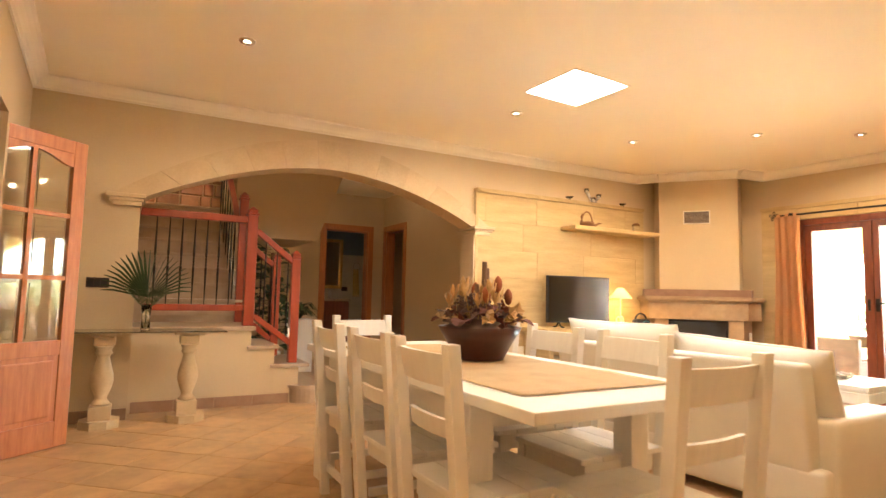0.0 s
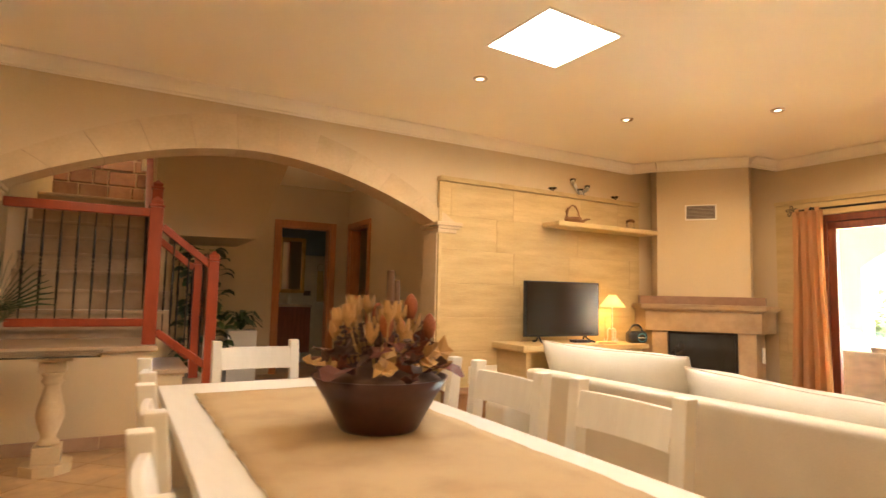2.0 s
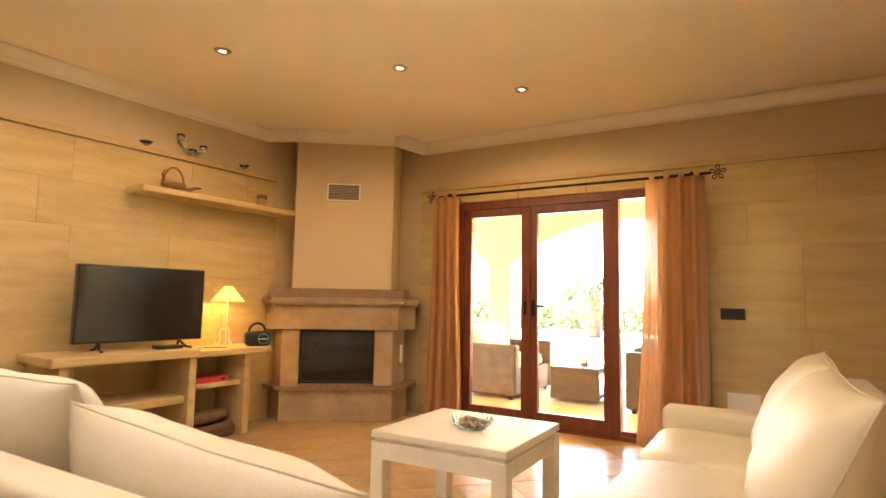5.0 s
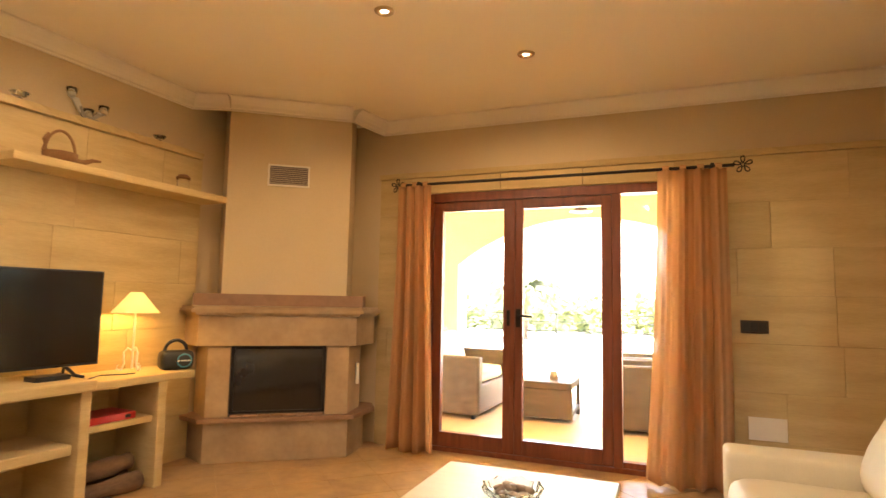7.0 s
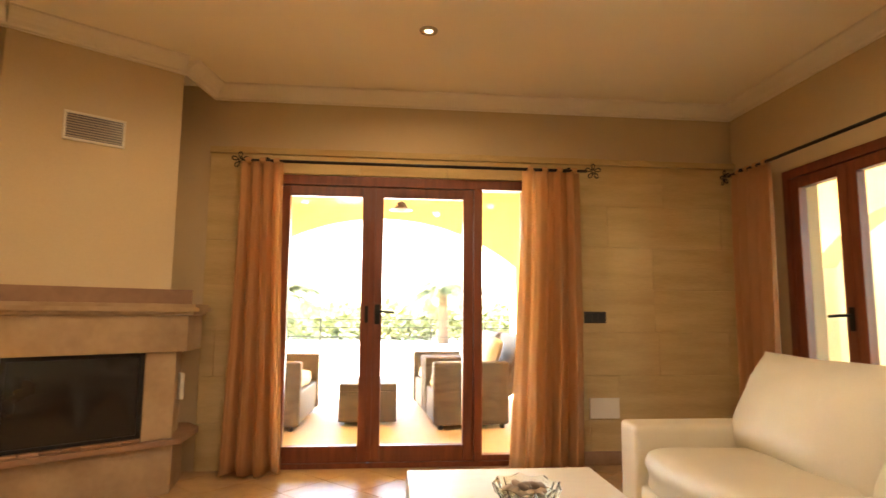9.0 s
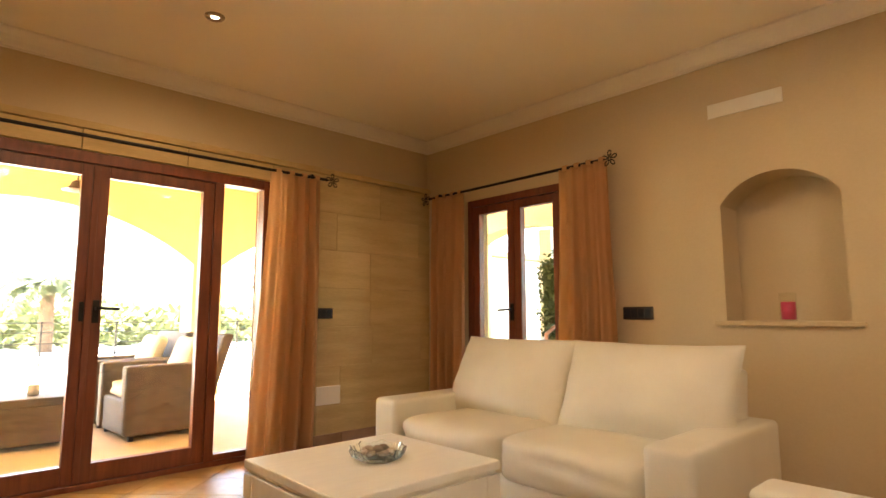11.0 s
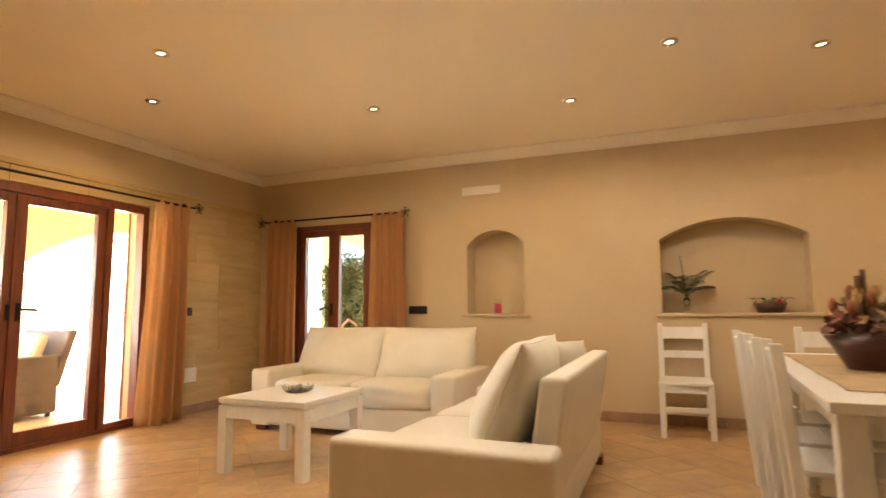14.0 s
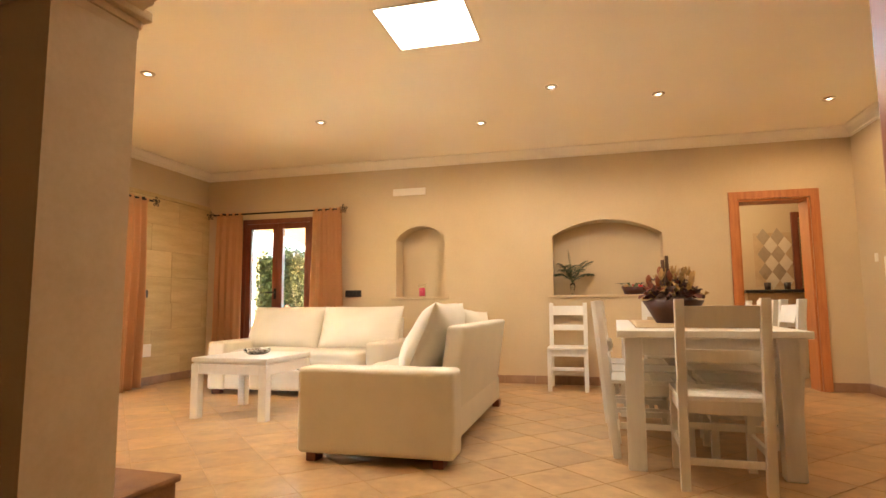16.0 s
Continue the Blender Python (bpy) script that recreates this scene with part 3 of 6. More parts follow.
# sloping plaster underside of the upper flight
setting("wall_soffit", prism([(1.62, 4.2), (1.62, 1.69), (2.6, 1.705), (2.9, 2.54), (2.9, 4.2)], 1.3, m=NORTH @ pose(0, 1.6, 0)), PLASTER, "sloping cream plaster underside of the upper stair", "stair underside")
setting("wall_under_stair", box((1.64, 1.52, 0.0), (1.76, 3.6, 1.688)), PLASTER, "cream plaster wall under the stair", "wall", m=NORTH)
setting("wall_hall_back", prism([(1.74, 0), (3.305, 0), (3.305, 2.105), (4.045, 2.105), (4.045, 0), (4.5, 0), (4.5, 2.8), (1.74, 2.8)], 0.15, m=NORTH @ pose(0, 3.6, 0)), PLASTER, "cream plastered hall wall", "wall")
wall_h = [(0.24, 0), (2.765, 0), (2.765, 2.115), (3.495, 2.115), (3.495, 0), (3.75, 0), (3.75, 2.8), (0.24, 2.8)]
setting("wall_hall_side", prism(wall_h, -0.15), PLASTER, "cream plastered hall wall", "wall", m=NORTH @ pose(4.33, 0, 0, 0, 0, 90))
setting("ceiling_hall", box((1.5, 0.24, 2.70), (4.6, 3.76, 2.8)), CEILING, "cream hall ceiling", "ceiling", m=NORTH)
setting("ceiling_stair", box((-0.3, 0.0, 4.4), (4.6, 5.0, 4.5)), CEILING, "cream ceiling over the stairwell", "ceiling", m=NORTH)
setting("wall_hall_upper", box((1.5, 0.24, 2.76), (1.6, 2.1, 4.4)), PLASTER, "cream plaster above the hall", "wall", m=NORTH)
setting("wall_hall_upper", box((-0.3, 0.0, 2.78), (1.6, 0.24, 4.4)), PLASTER, "cream plaster above the arch", "wall", m=NORTH)
door_casing("door_2", 3.305, 4.045, 2.105, NORTH @ pose(0, 3.6, 0), DOORWOOD, 0.15, label="red-orange wooden frame of an open bathroom door")
door_casing("door_3", -3.495, -2.765, 2.115, NORTH @ pose(4.33, 0, 0, 0, 0, -90), DOORWOOD, 0.15, label="red-orange wooden frame of an open side room")
setting("wall_side_room", box((5.1, 2.2, 0), (5.2, 3.9, 2.7)), PLASTER, "pale wall of the side room", "wall", m=NORTH)
setting("wall_side_room", box((4.49, 3.77, 0), (5.1, 3.87, 2.7)), PLASTER, "pale wall of the side room", "wall", m=NORTH)
setting("wall_side_room", box((4.49, 2.2, 0), (5.1, 2.3, 2.7)), PLASTER, "pale wall of the side room", "wall", m=NORTH)
setting("ceiling_side_room", box((4.49, 2.2, 2.7), (5.2, 3.87, 2.76)), CEILING, "pale ceiling of the side room", "ceiling", m=NORTH)
setting("floor_side_room", box((4.3, 2.2, -0.1), (5.2, 3.87, -0.001)), TILE, "terracotta floor of the side room", "floor", m=NORTH)
# bathroom behind the hall
for lo, hi, mm in (((3.0, 4.9, 0), (5.2, 5.0, 2.7), BATH), ((3.0, 3.76, 0), (3.1, 4.9, 2.7), BATH), ((4.75, 3.9, 0), (4.85, 4.9, 2.7), BATH), ((3.0, 3.76, 2.6), (5.2, 5.0, 2.7), CEILING)):
    setting("wall_bathroom", box(lo, hi), mm, "blue-grey bathroom wall", "wall", m=NORTH)
setting("wall_bath_tiling", box((3.11, 4.86, 0), (4.74, 4.895, 1.78), 0.003), BEIGETILE, "cream tiling on the bathroom wall", "wall tiles", m=NORTH)

# ---- kitchen behind the south door ----
for lo, hi in (((-0.8, -2.4, 0), (2.6, -2.3, 2.7)), ((-0.85, -2.4, 0), (-0.75, -0.26, 2.7)), ((2.5, -2.4, 0), (2.6, -0.26, 2.7))):
    setting("wall_kitchen", box(lo, hi), PLASTER, "cream kitchen wall", "wall")
# Unseen strip added to shut a gap where sky light leaked in.
setting("wall_kitchen", box((-0.85, -0.258, 0), (-0.352, -0.12, 2.7)), PLASTER, "cream kitchen wall", "wall")
setting("ceiling_kitchen", box((-0.85, -2.4, 2.7), (2.6, -0.26, 2.8)), CEILING, "cream kitchen ceiling", "ceiling")
setting("floor_kitchen", box((-0.85, -2.4, -0.12), (2.6, -0.3, -0.002)), TILE, "terracotta kitchen floor", "floor")
KT = tagged(new("wall_kitchen_tiles"), "diamond pattern of cream and brown tiles behind the counter", "wall tiles", "", "structure")
KT.matrix_basis = pose(0.0, -2.296, 1.15)
part("tile_bed", box((-0.30, 0.0, -0.02), (0.22, 0.003, 0.74)), GROUT, KT)
for i in range(-5, 4):
    for j in range(0, 6):
        cx, cz = i * 0.18 + (j % 2) * 0.09, j * 0.125 + 0.06
        if -0.24 < cx < 0.15:
            part("wall_tile", prism([(cx - 0.086, cz), (cx, cz - 0.121), (cx + 0.086, cz), (cx, cz + 0.121)], 0.008), BROWNTILE if j % 2 else BEIGETILE, KT)

# ---- terrace door, garden door, curtains ----


def sash(parent, y0, y1, z0, z1, wood, stile=0.075, foot=0.11):
    """A glazed sash in the x = 0 plane, between y0 and y1."""
    s = part("sash_frame", box((-0.03, y0, z0), (0.03, y0 + stile, z1), 0.004), wood, parent)
    part("sash_frame", box((-0.03, y1 - stile, z0), (0.03, y1, z1), 0.004), wood, parent)
    part("sash_rail", box((-0.03, y0 + stile, z1 - stile), (0.03, y1 - stile, z1), 0.004), wood, parent)
    part("sash_rail", box((-0.03, y0 + stile, z0), (0.03, y1 - stile, z0 + foot), 0.004), wood, parent)
    p = part("pane", box((-0.004, y0 + stile - 0.005, z0 + foot - 0.005), (0.004, y1 - stile + 0.005, z1 - stile + 0.005)), PANE, parent)
    p.visible_shadow = False
    return s


def lever(parent, y, z, way, side=-1):
    bm = box((side * 0.034 - 0.006, y - 0.018, z - 0.07), (side * 0.034 + 0.006, y + 0.018, z + 0.07), 0.004)
    tube(((side * 0.03, y, z + 0.02), (side * 0.075, y, z + 0.02), (side * 0.08, y + way * 0.03, z + 0.02), (side * 0.08, y + way * 0.12, z + 0.015)), 0.009, 8, bm)
    part("door_handle", bm, IRON, parent, "black iron lever handle")


GD = tagged(new("window_1"), "three-part glazed terrace door with dark red wooden frames", "glazed door", "", "structure")
GD.matrix_basis = pose(7.56, 0, 0)
for lo, hi in (((-0.05, 1.62, 0), (0.05, 1.68, 2.06)), ((-0.05, 3.46, 0), (0.05, 3.52, 2.06)), ((-0.05, 1.68, 1.99), (0.05, 3.46, 2.06)), ((-0.05, 1.68, 0.0), (0.05, 3.46, 0.035))):
    part("frame", box(lo, hi, 0.004), FRAMEWOOD, GD)
sash(GD, 2.792, 3.458, 0.036, 1.988, FRAMEWOOD)
sash(GD, 2.05, 2.788, 0.036, 1.988, FRAMEWOOD)
part("frame", box((-0.05, 1.985, 0.036), (0.05, 2.048, 1.99), 0.004), FRAMEWOOD, GD)
p = part("pane", box((-0.004, 1.68, 0.036), (0.004, 1.985, 1.99)), PANE, GD)
p.visible_shadow = False
part("bead", box((-0.03, 1.68, 0.036), (0.03, 1.985, 0.075), 0.003), FRAMEWOOD, GD)
part("cover_strip", box((-0.045, 2.772, 0.04), (-0.03, 2.808, 1.985), 0.003), FRAMEWOOD, GD)
lever(GD, 2.745, 1.06, -1)
part("door_handle", box((-0.045, 2.81, 1.0), (-0.03, 2.835, 1.12), 0.004), IRON, GD, "black iron bolt plate")
WD = tagged(new("window_2"), "two-leaf glazed garden door with dark red frames", "glazed door", "", "structure")
WD.matrix_basis = pose(0, -0.05, 0, 0, 0, -90)
for lo, hi in (((-0.05, 5.95, 0), (0.05, 6.0, 2.05)), ((-0.05, 6.93, 0), (0.05, 6.98, 2.05)), ((-0.05, 6.0, 1.99), (0.05, 6.93, 2.05)), ((-0.05, 6.0, 0), (0.05, 6.93, 0.03))):
    part("frame", box(lo, hi, 0.004), FRAMEWOOD, WD)
sash(WD, 6.002, 6.463, 0.032, 1.988, FRAMEWOOD, 0.07)
sash(WD, 6.467, 6.928, 0.032, 1.988, FRAMEWOOD, 0.07)
lever(WD, 6.49, 1.06, 1)
# open garden-door shutters outside the terrace door
sh = tagged(new("shutter"), "brown slatted wooden shutter folded back outside", "shutter", "shutters of the terrace door")
sh.matrix_basis = pose(7.79, 1.60, 0.0, 0, 0, -72)
part("shutter_frame", box((0, -0.02, 0.02), (0.05, 0.02, 2.03), 0.004), FRAMEWOOD, sh)
part("shutter_frame", box((0.4, -0.02, 0.02), (0.45, 0.02, 2.03), 0.004), FRAMEWOOD, sh)
for i in range(24):
    part("slat", box((0.05, -0.015, 0.08 + i * 0.08), (0.4, 0.012, 0.14 + i * 0.08), 0.003, 1), FRAMEWOOD, sh)


def finial(parent, at, axis):
    """A wrought iron flower with five loops."""
    bm = bmesh.new()
    for k in range(5):
        a = 2 * math.pi * k / 5 + 0.3
        pts = []
        for i in range(13):
            b = 2 * math.pi * i / 12
            rr = 0.032 + 0.024 * math.cos(b)
            w = a + 0.33 * math.sin(b)
            p = (0.0, rr * math.cos(w), rr * math.sin(w)) if axis == "x" else (rr * math.cos(w), 0.0, rr * math.sin(w))
            pts.append(Vector(at) + Vector(p))
        tube(pts, 0.0045, 6, bm)
    part("finial", bm, IRON, parent, "wrought iron flower finial")


def curtain_rod(name, p, q, axis, wall, label):
    ob = thing(name, pose(0, 0, 0), label, "curtain rod", "curtain rods")
    part("rod", rod(p, q, 0.011), IRON, ob)
    d = (Vector(q) - Vector(p)).normalized()
    for e, s in ((p, -1), (q, 1)):
        finial(ob, Vector(e) + d * s * 0.05, axis)
        k = Vector(e) - d * s * 0.13
        w = Vector((wall, k.y, k.z)) if axis == "x" else Vector((k.x, wall, k.z))
        part("bracket", tube((w, k + (w - k) * 0.4 + Vector((0, 0, 0.02)), k + Vector((0, 0, 0.014))), 0.012, 8), IRON, ob)
    return ob


ROD_E = curtain_rod("curtain_rod", (7.3, 1.26, 2.1), (7.3, 3.64, 2.1), "x", 7.497, "black iron curtain rod with flower finials over the terrace door")
ROD_S = curtain_rod("curtain_rod", (5.5, 0.17, 2.1), (7.31, 0.17, 2.1), "y", 0.0, "black iron curtain rod with flower finials over the garden door")


def curtain(name, a, b, flare_a, flare_b, top, foot, folds, amp, label, seed, sheer=None):
    """A hanging cloth from a to b (plan points) with folds that deepen downwards; tabs at the top."""
    rnd = random.Random(seed)
    a, b = Vector((*a, 0)), Vector((*b, 0))
    ob = thing(name, pose(a.x, a.y, 0), label, "curtain", "linen curtains")
    fa, fb = Vector((*flare_a, 0)), Vector((*flare_b, 0))
    nrm = Vector((-(b - a).y, (b - a).x, 0)).normalized()
    ph = [rnd.uniform(0, 6.28) for _ in range(4)]

    def sheet(t0, t1, cols, rows=26):
        bm = bmesh.new()
        g = []
        for j in range(rows + 1):
            s = j / rows
            row = []
            for i in range(cols + 1):
                t = t0 + (t1 - t0) * i / cols
                base = (a + fa * s ** 1.5) * (1 - t) + (b + fb * s ** 1.5) * t
                w = math.sin(2 * math.pi * folds * t + ph[0] + 0.5 * s) + 0.4 * math.sin(2 * math.pi * folds * 2.1 * t + ph[1] + 1.3 * s)
                off = amp * (0.55 + 0.6 * s) * w + 0.012 * math.sin(5 * s + ph[2] + 3 * t)
                hem = 0.012 * math.sin(9 * t + ph[3])
                row.append(bm.verts.new(base + nrm * off + Vector((0, 0, top - (top - foot - hem) * s)) - a))
            g.append(row)
        for j in range(rows):
            for i in range(cols):
                bm.faces.new((g[j][i], g[j][i + 1], g[j + 1][i + 1], g[j + 1][i]))
        return bm

    def cloth(nm, bm, m_):
        o = part(nm, bm, m_, ob, smooth=True)
        k = o.modifiers.new("thickness", "SOLIDIFY")
        k.thickness = 0.0025
        return o
    if sheer:
        s0, s1 = sheer
        if s0 > 0:
            cloth("cloth", sheet(0, s0, 44), CURTAIN)
        cloth("cloth_edge", sheet(s0, s1, 24), SHEER)
        if s1 < 1:
            cloth("cloth", sheet(s1, 1, 44), CURTAIN)
    else:
        cloth("cloth", sheet(0, 1, 64), CURTAIN)
    n = max(3, int((b - a).length / 0.09))
    for i in range(n):
        t = (i + 0.5) / n
        c = a * (1 - t) + b * t
        d = (b - a).normalized() * 0.02
        bm = bmesh.new()
        loop = [(math.cos(w) * 0.016, math.sin(w) * 0.022 + 0.012) for w in [radians(x) for x in range(-90, 271, 40)]]
        vs = [[bm.verts.new(c + d * s + nrm * x + Vector((0, 0, 2.088 + z)) - a) for x, z in loop] for s in (-1, 1)]
        for k in range(len(loop) - 1):
            bm.faces.new((vs[0][k], vs[0][k + 1], vs[1][k + 1], vs[1][k]))
        part("tab", bm, CURTAIN, ob)
    return ob


curtain("curtain", (7.3, 3.40), (7.3, 3.68), (0, -0.06), (0, 0.05), 2.09, 0.03, 3.5, 0.035, "orange-brown linen curtain drawn aside beside the fireplace", 2, (0.0, 0.12))
curtain("curtain", (7.3, 1.30), (7.3, 1.73), (0, 0.0), (0, 0.10), 2.09, 0.02, 4.2, 0.04, "orange-brown linen curtain glowing at the terrace door", 5, (0.62, 1.0))
curtain("curtain", (6.86, 0.17), (7.24, 0.17), (-0.02, 0.0), (0.03, 0.0), 2.09, 0.02, 3.8, 0.032, "orange-brown linen curtain in the room's corner", 7)
curtain("curtain", (5.46, 0.17), (5.86, 0.17), (-0.03, 0), (0.05, 0), 2.09, 0.02, 3.8, 0.032, "orange-brown linen curtain behind the sofa", 9, (0.72, 1.0))

# ---- lamps in the ceiling ----


def downlight(x, y, cold=False, lit=True):
    ob = thing("ceiling_spot", pose(x, y, H), "small round recessed ceiling spotlight with brass ring", "spotlight", "ceiling spotlights")
    part("ring", lathe([(0.024, -0.002), (0.025, -0.006), (0.03, -0.011), (0.043, -0.012), (0.052, -0.006), (0.055, 0.0)], 24), NICKEL, ob, smooth=True)
    part("bulb", lathe([(0.0, -0.005), (0.018, -0.005), (0.023, -0.003), (0.024, -0.0005)], 20), COLDBULB if cold else BULB, ob)
    data = bpy.data.lights.new("spot_beam", "SPOT")
    data.energy, data.color, data.spot_size, data.spot_blend, data.shadow_soft_size = SPOT_WATTS, (0.8, 0.9, 1.0) if cold else WARM, radians(172), 0.4, 0.05
    lamp = new("spot_beam", data)
    lamp.location = (x, y, H - 0.03)


for x, y in ((1.107, 3.805), (3.464, 3.91), (5.026, 3.913), (5.785, 3.046), (6.535, 2.463), (5.028, 1.63), (3.507, 1.178), (1.884, 1.526), (0.40, 1.0)):
    downlight(x, y)
downlight(2.771, 1.935, True)
SKYLIGHT = thing("skylight", pose(3.4735, 3.185, H), "bright square skylight panel flush with the ceiling", "skylight")
part("panel", box((-0.284, -0.2765, 0.02), (0.284, 0.2765, 0.03)), DAYPANEL, SKYLIGHT)
for lo, hi in (((-0.3, -0.293, -0.004), (0.3, -0.272, 0.02)), ((-0.3, 0.272, -0.004), (0.3, 0.293, 0.02)), ((-0.3, -0.272, -0.004), (-0.279, 0.272, 0.02)), ((0.279, -0.272, -0.004), (0.3, 0.272, 0.02))):
    part("trim_strip", box(lo, hi, 0.002), CORNICE, SKYLIGHT)

# ---- fireplace in the corner ----
setting("wall_chimney", slab([(-0.445, 0.1), (0.475, 0.1), (0.62, 0.9), (-0.62, 0.9)], 1.0, H - 0.002), PLASTER, "cream plastered chimney breast across the corner", "chimney breast", m=FIRE)
FPL = thing("fireplace", FIRE, "corner fireplace of honey stone with a glass-fronted firebox", "fireplace")
wing = lambda f, s, d, back=0.75: [(-s, f), (s, f), (s + d, f + d * 0.75), (s + d, back), (-s - d, back), (-s - d, f + d * 0.75)]
bm = box((-0.51, 0.0, 0.0), (0.51, 0.05, 0.285), 0.006)
slab([(-0.505, 0.01), (0.505, 0.01), (0.66, 0.3), (0.66, 0.7), (-0.68, 0.7), (-0.68, 0.3)], 0.0, 0.284, bm)
part("hearth_base", bm, FIRESTONE, FPL)
part("hearth_slab", slab([(-0.545, -0.04), (0.545, -0.04), (0.74, 0.25), (0.74, 0.7), (-0.77, 0.7), (-0.77, 0.25)], 0.287, 0.318), FIREDARK, FPL, "red-brown stone hearth edge")
for i in range(7):
    part("brick", box((-0.33 + i * 0.094, -0.02, 0.319), (-0.33 + i * 0.094 + 0.09, 0.05, 0.338), 0.004, 1), FIREDARK, FPL)
for x0, x1 in ((-0.505, -0.345), (0.335, 0.505)):
    part("pillar", box((x0, 0.0, 0.319), (x1, 0.3, 0.828), 0.008), FIRESTONE, FPL)
for s in (-1, 1):
    part("side_panel", slab([(s * 0.506, 0.03), (s * 0.62, 0.28), (s * 0.62, 0.7), (s * 0.506, 0.7)], 0.319, 0.828), FIRESTONE, FPL)
part("frieze", slab([(-0.57, -0.03), (0.55, -0.03), (0.72, 0.23), (0.72, 0.7), (-0.74, 0.7), (-0.74, 0.23)], 0.83, 1.045), FIRESTONE, FPL)
for k, (o, z0, z1) in enumerate(((0.02, 1.047, 1.07), (0.045, 1.07, 1.095), (0.03, 1.095, 1.115))):
    part("mantel_moulding", slab([(-0.57 - o, -0.03 - o), (0.55 + o, -0.03 - o), (0.72 + o, 0.23 - o * 0.5), (0.72 + o, 0.7), (-0.74 - o, 0.7), (-0.74 - o, 0.23 - o * 0.5)], z0, z1), FIRESTONE, FPL)
part("mantel_block", slab([(-0.63, 0.075), (0.60, 0.075), (0.66, 0.4), (-0.7, 0.4)], 1.117, 1.205), FIREDARK, FPL, "brown stone block on the mantel")
part("firebox_back", box((-0.34, 0.06, 0.34), (0.33, 0.5, 0.828)), PLASTIC, FPL)
for lo, hi in (((-0.343, 0.004, 0.34), (-0.318, 0.06, 0.828)), ((0.308, 0.004, 0.34), (0.333, 0.06, 0.828)), ((-0.318, 0.004, 0.803), (0.308, 0.06, 0.828)), ((-0.318, 0.004, 0.34), (0.308, 0.06, 0.36))):
    part("firebox_frame", box(lo, hi, 0.003), IRON, FPL)
part("fire_glass", box((-0.318, 0.018, 0.36), (0.308, 0.026, 0.803)), FIREGLASS, FPL, "dark sooty fireplace glass")
grille = part("side_vent", box((0.575, 0.14, 0.52), (0.60, 0.22, 0.68), 0.003), PLAQUE, FPL, "small white vent")
VENT = thing("wall_vent", FIRE @ pose(0.0, 0.1, 2.04), "white framed ventilation grille on the chimney breast", "ventilation grille")
part("grille_back", box((-0.15, -0.01, 0.005), (0.155, -0.001, 0.165)), SWITCH, VENT)
for lo, hi in (((-0.155, -0.016, 0), (0.16, -0.002, 0.014)), ((-0.155, -0.016, 0.156), (0.16, -0.002, 0.17)), ((-0.155, -0.016, 0.014), (-0.141, -0.002, 0.156)), ((0.146, -0.016, 0.014), (0.16, -0.002, 0.156))):
    part("frame", box(lo, hi, 0.002), PLAQUE, VENT)
for i in range(9):
    part("slat", box((-0.14, -0.014, 0.02 + i * 0.0152), (0.145, -0.008, 0.026 + i * 0.0152)), BROWNTILE, VENT)

# ---- stone bench with television ----
BENCH = thing("stone_bench", NORTH @ pose(0, -0.033, 0), "sandstone media bench with open shelves", "bench")
part("worktop", box((4.52, -0.50, 0.665), (5.50, 0, 0.725), 0.012), STONE, BENCH)
part("worktop", box((5.503, -0.42, 0.65), (6.22, 0, 0.70), 0.012), STONE, BENCH)
for u, f in ((4.58, 0.46), (5.44, 0.46), (5.98, 0.38)):
    part("upright", box((u, -f, 0.0), (u + 0.06, -0.002, 0.662 if u < 5.5 else 0.648), 0.008), STONE, BENCH)
part("shelf", box((4.642, -0.42, 0.33), (5.438, -0.002, 0.385), 0.008), STONE, BENCH)
part("shelf", box((5.503, -0.34, 0.40), (5.978, -0.002, 0.44), 0.008), STONE, BENCH)
TV = thing("television", pose(5.16, 4.80, 0.7262, 0, 0, -6), "large flat black television on a stone bench", "television")
part("casing", box((-0.45, -0.005, 0.055), (0.45, 0.04, 0.59), 0.006), PLASTIC, TV)
part("screen", box((-0.437, -0.0085, 0.072), (0.437, -0.0055, 0.58)), SCREEN, TV, "dark glossy screen")
for s in (-1, 1):
    part("foot", tube(((s * 0.28, 0.02, 0.06), (s * 0.30, -0.05, 0.012), (s * 0.31, -0.11, 0.006)), 0.009), PLASTIC, TV)
    part("foot", tube(((s * 0.28, 0.02, 0.06), (s * 0.29, 0.05, 0.012), (s * 0.29, 0.1, 0.006)), 0.009), PLASTIC, TV)
BOX = thing("set_top_box", NORTH @ pose(5.34, -0.36, 0.726), "small black box with cables beside the television", "receiver")
part("body", box((-0.09, -0.05, 0), (0.09, 0.05, 0.026), 0.004), PLASTIC, BOX)
part("cable", tube([(0.09, 0.02, 0.012), (0.15, 0.05, 0.006), (0.2, 0.0, -0.02), (0.27, 0.04, -0.02), (0.35, 0.1, -0.02), (0.45, 0.03, -0.02), (0.52, 0.02, -0.02)], 0.0035, 6), PLASTIC, BOX)
LAMP = thing("table_lamp", pose(5.905, 4.835, 0.7005), "small lamp with cream iron base and glowing yellow shade", "table lamp")
part("shade", lathe([(0.035, 0.5), (0.14, 0.37), (0.137, 0.37), (0.033, 0.497)], 28), SHADE, LAMP, "lit yellow cone shade", smooth=True)
part("stem", lathe([(0.007, 0.02), (0.007, 0.36), (0.012, 0.38), (0.008, 0.44), (0.0, 0.46)], 12), PLAQUE, LAMP)
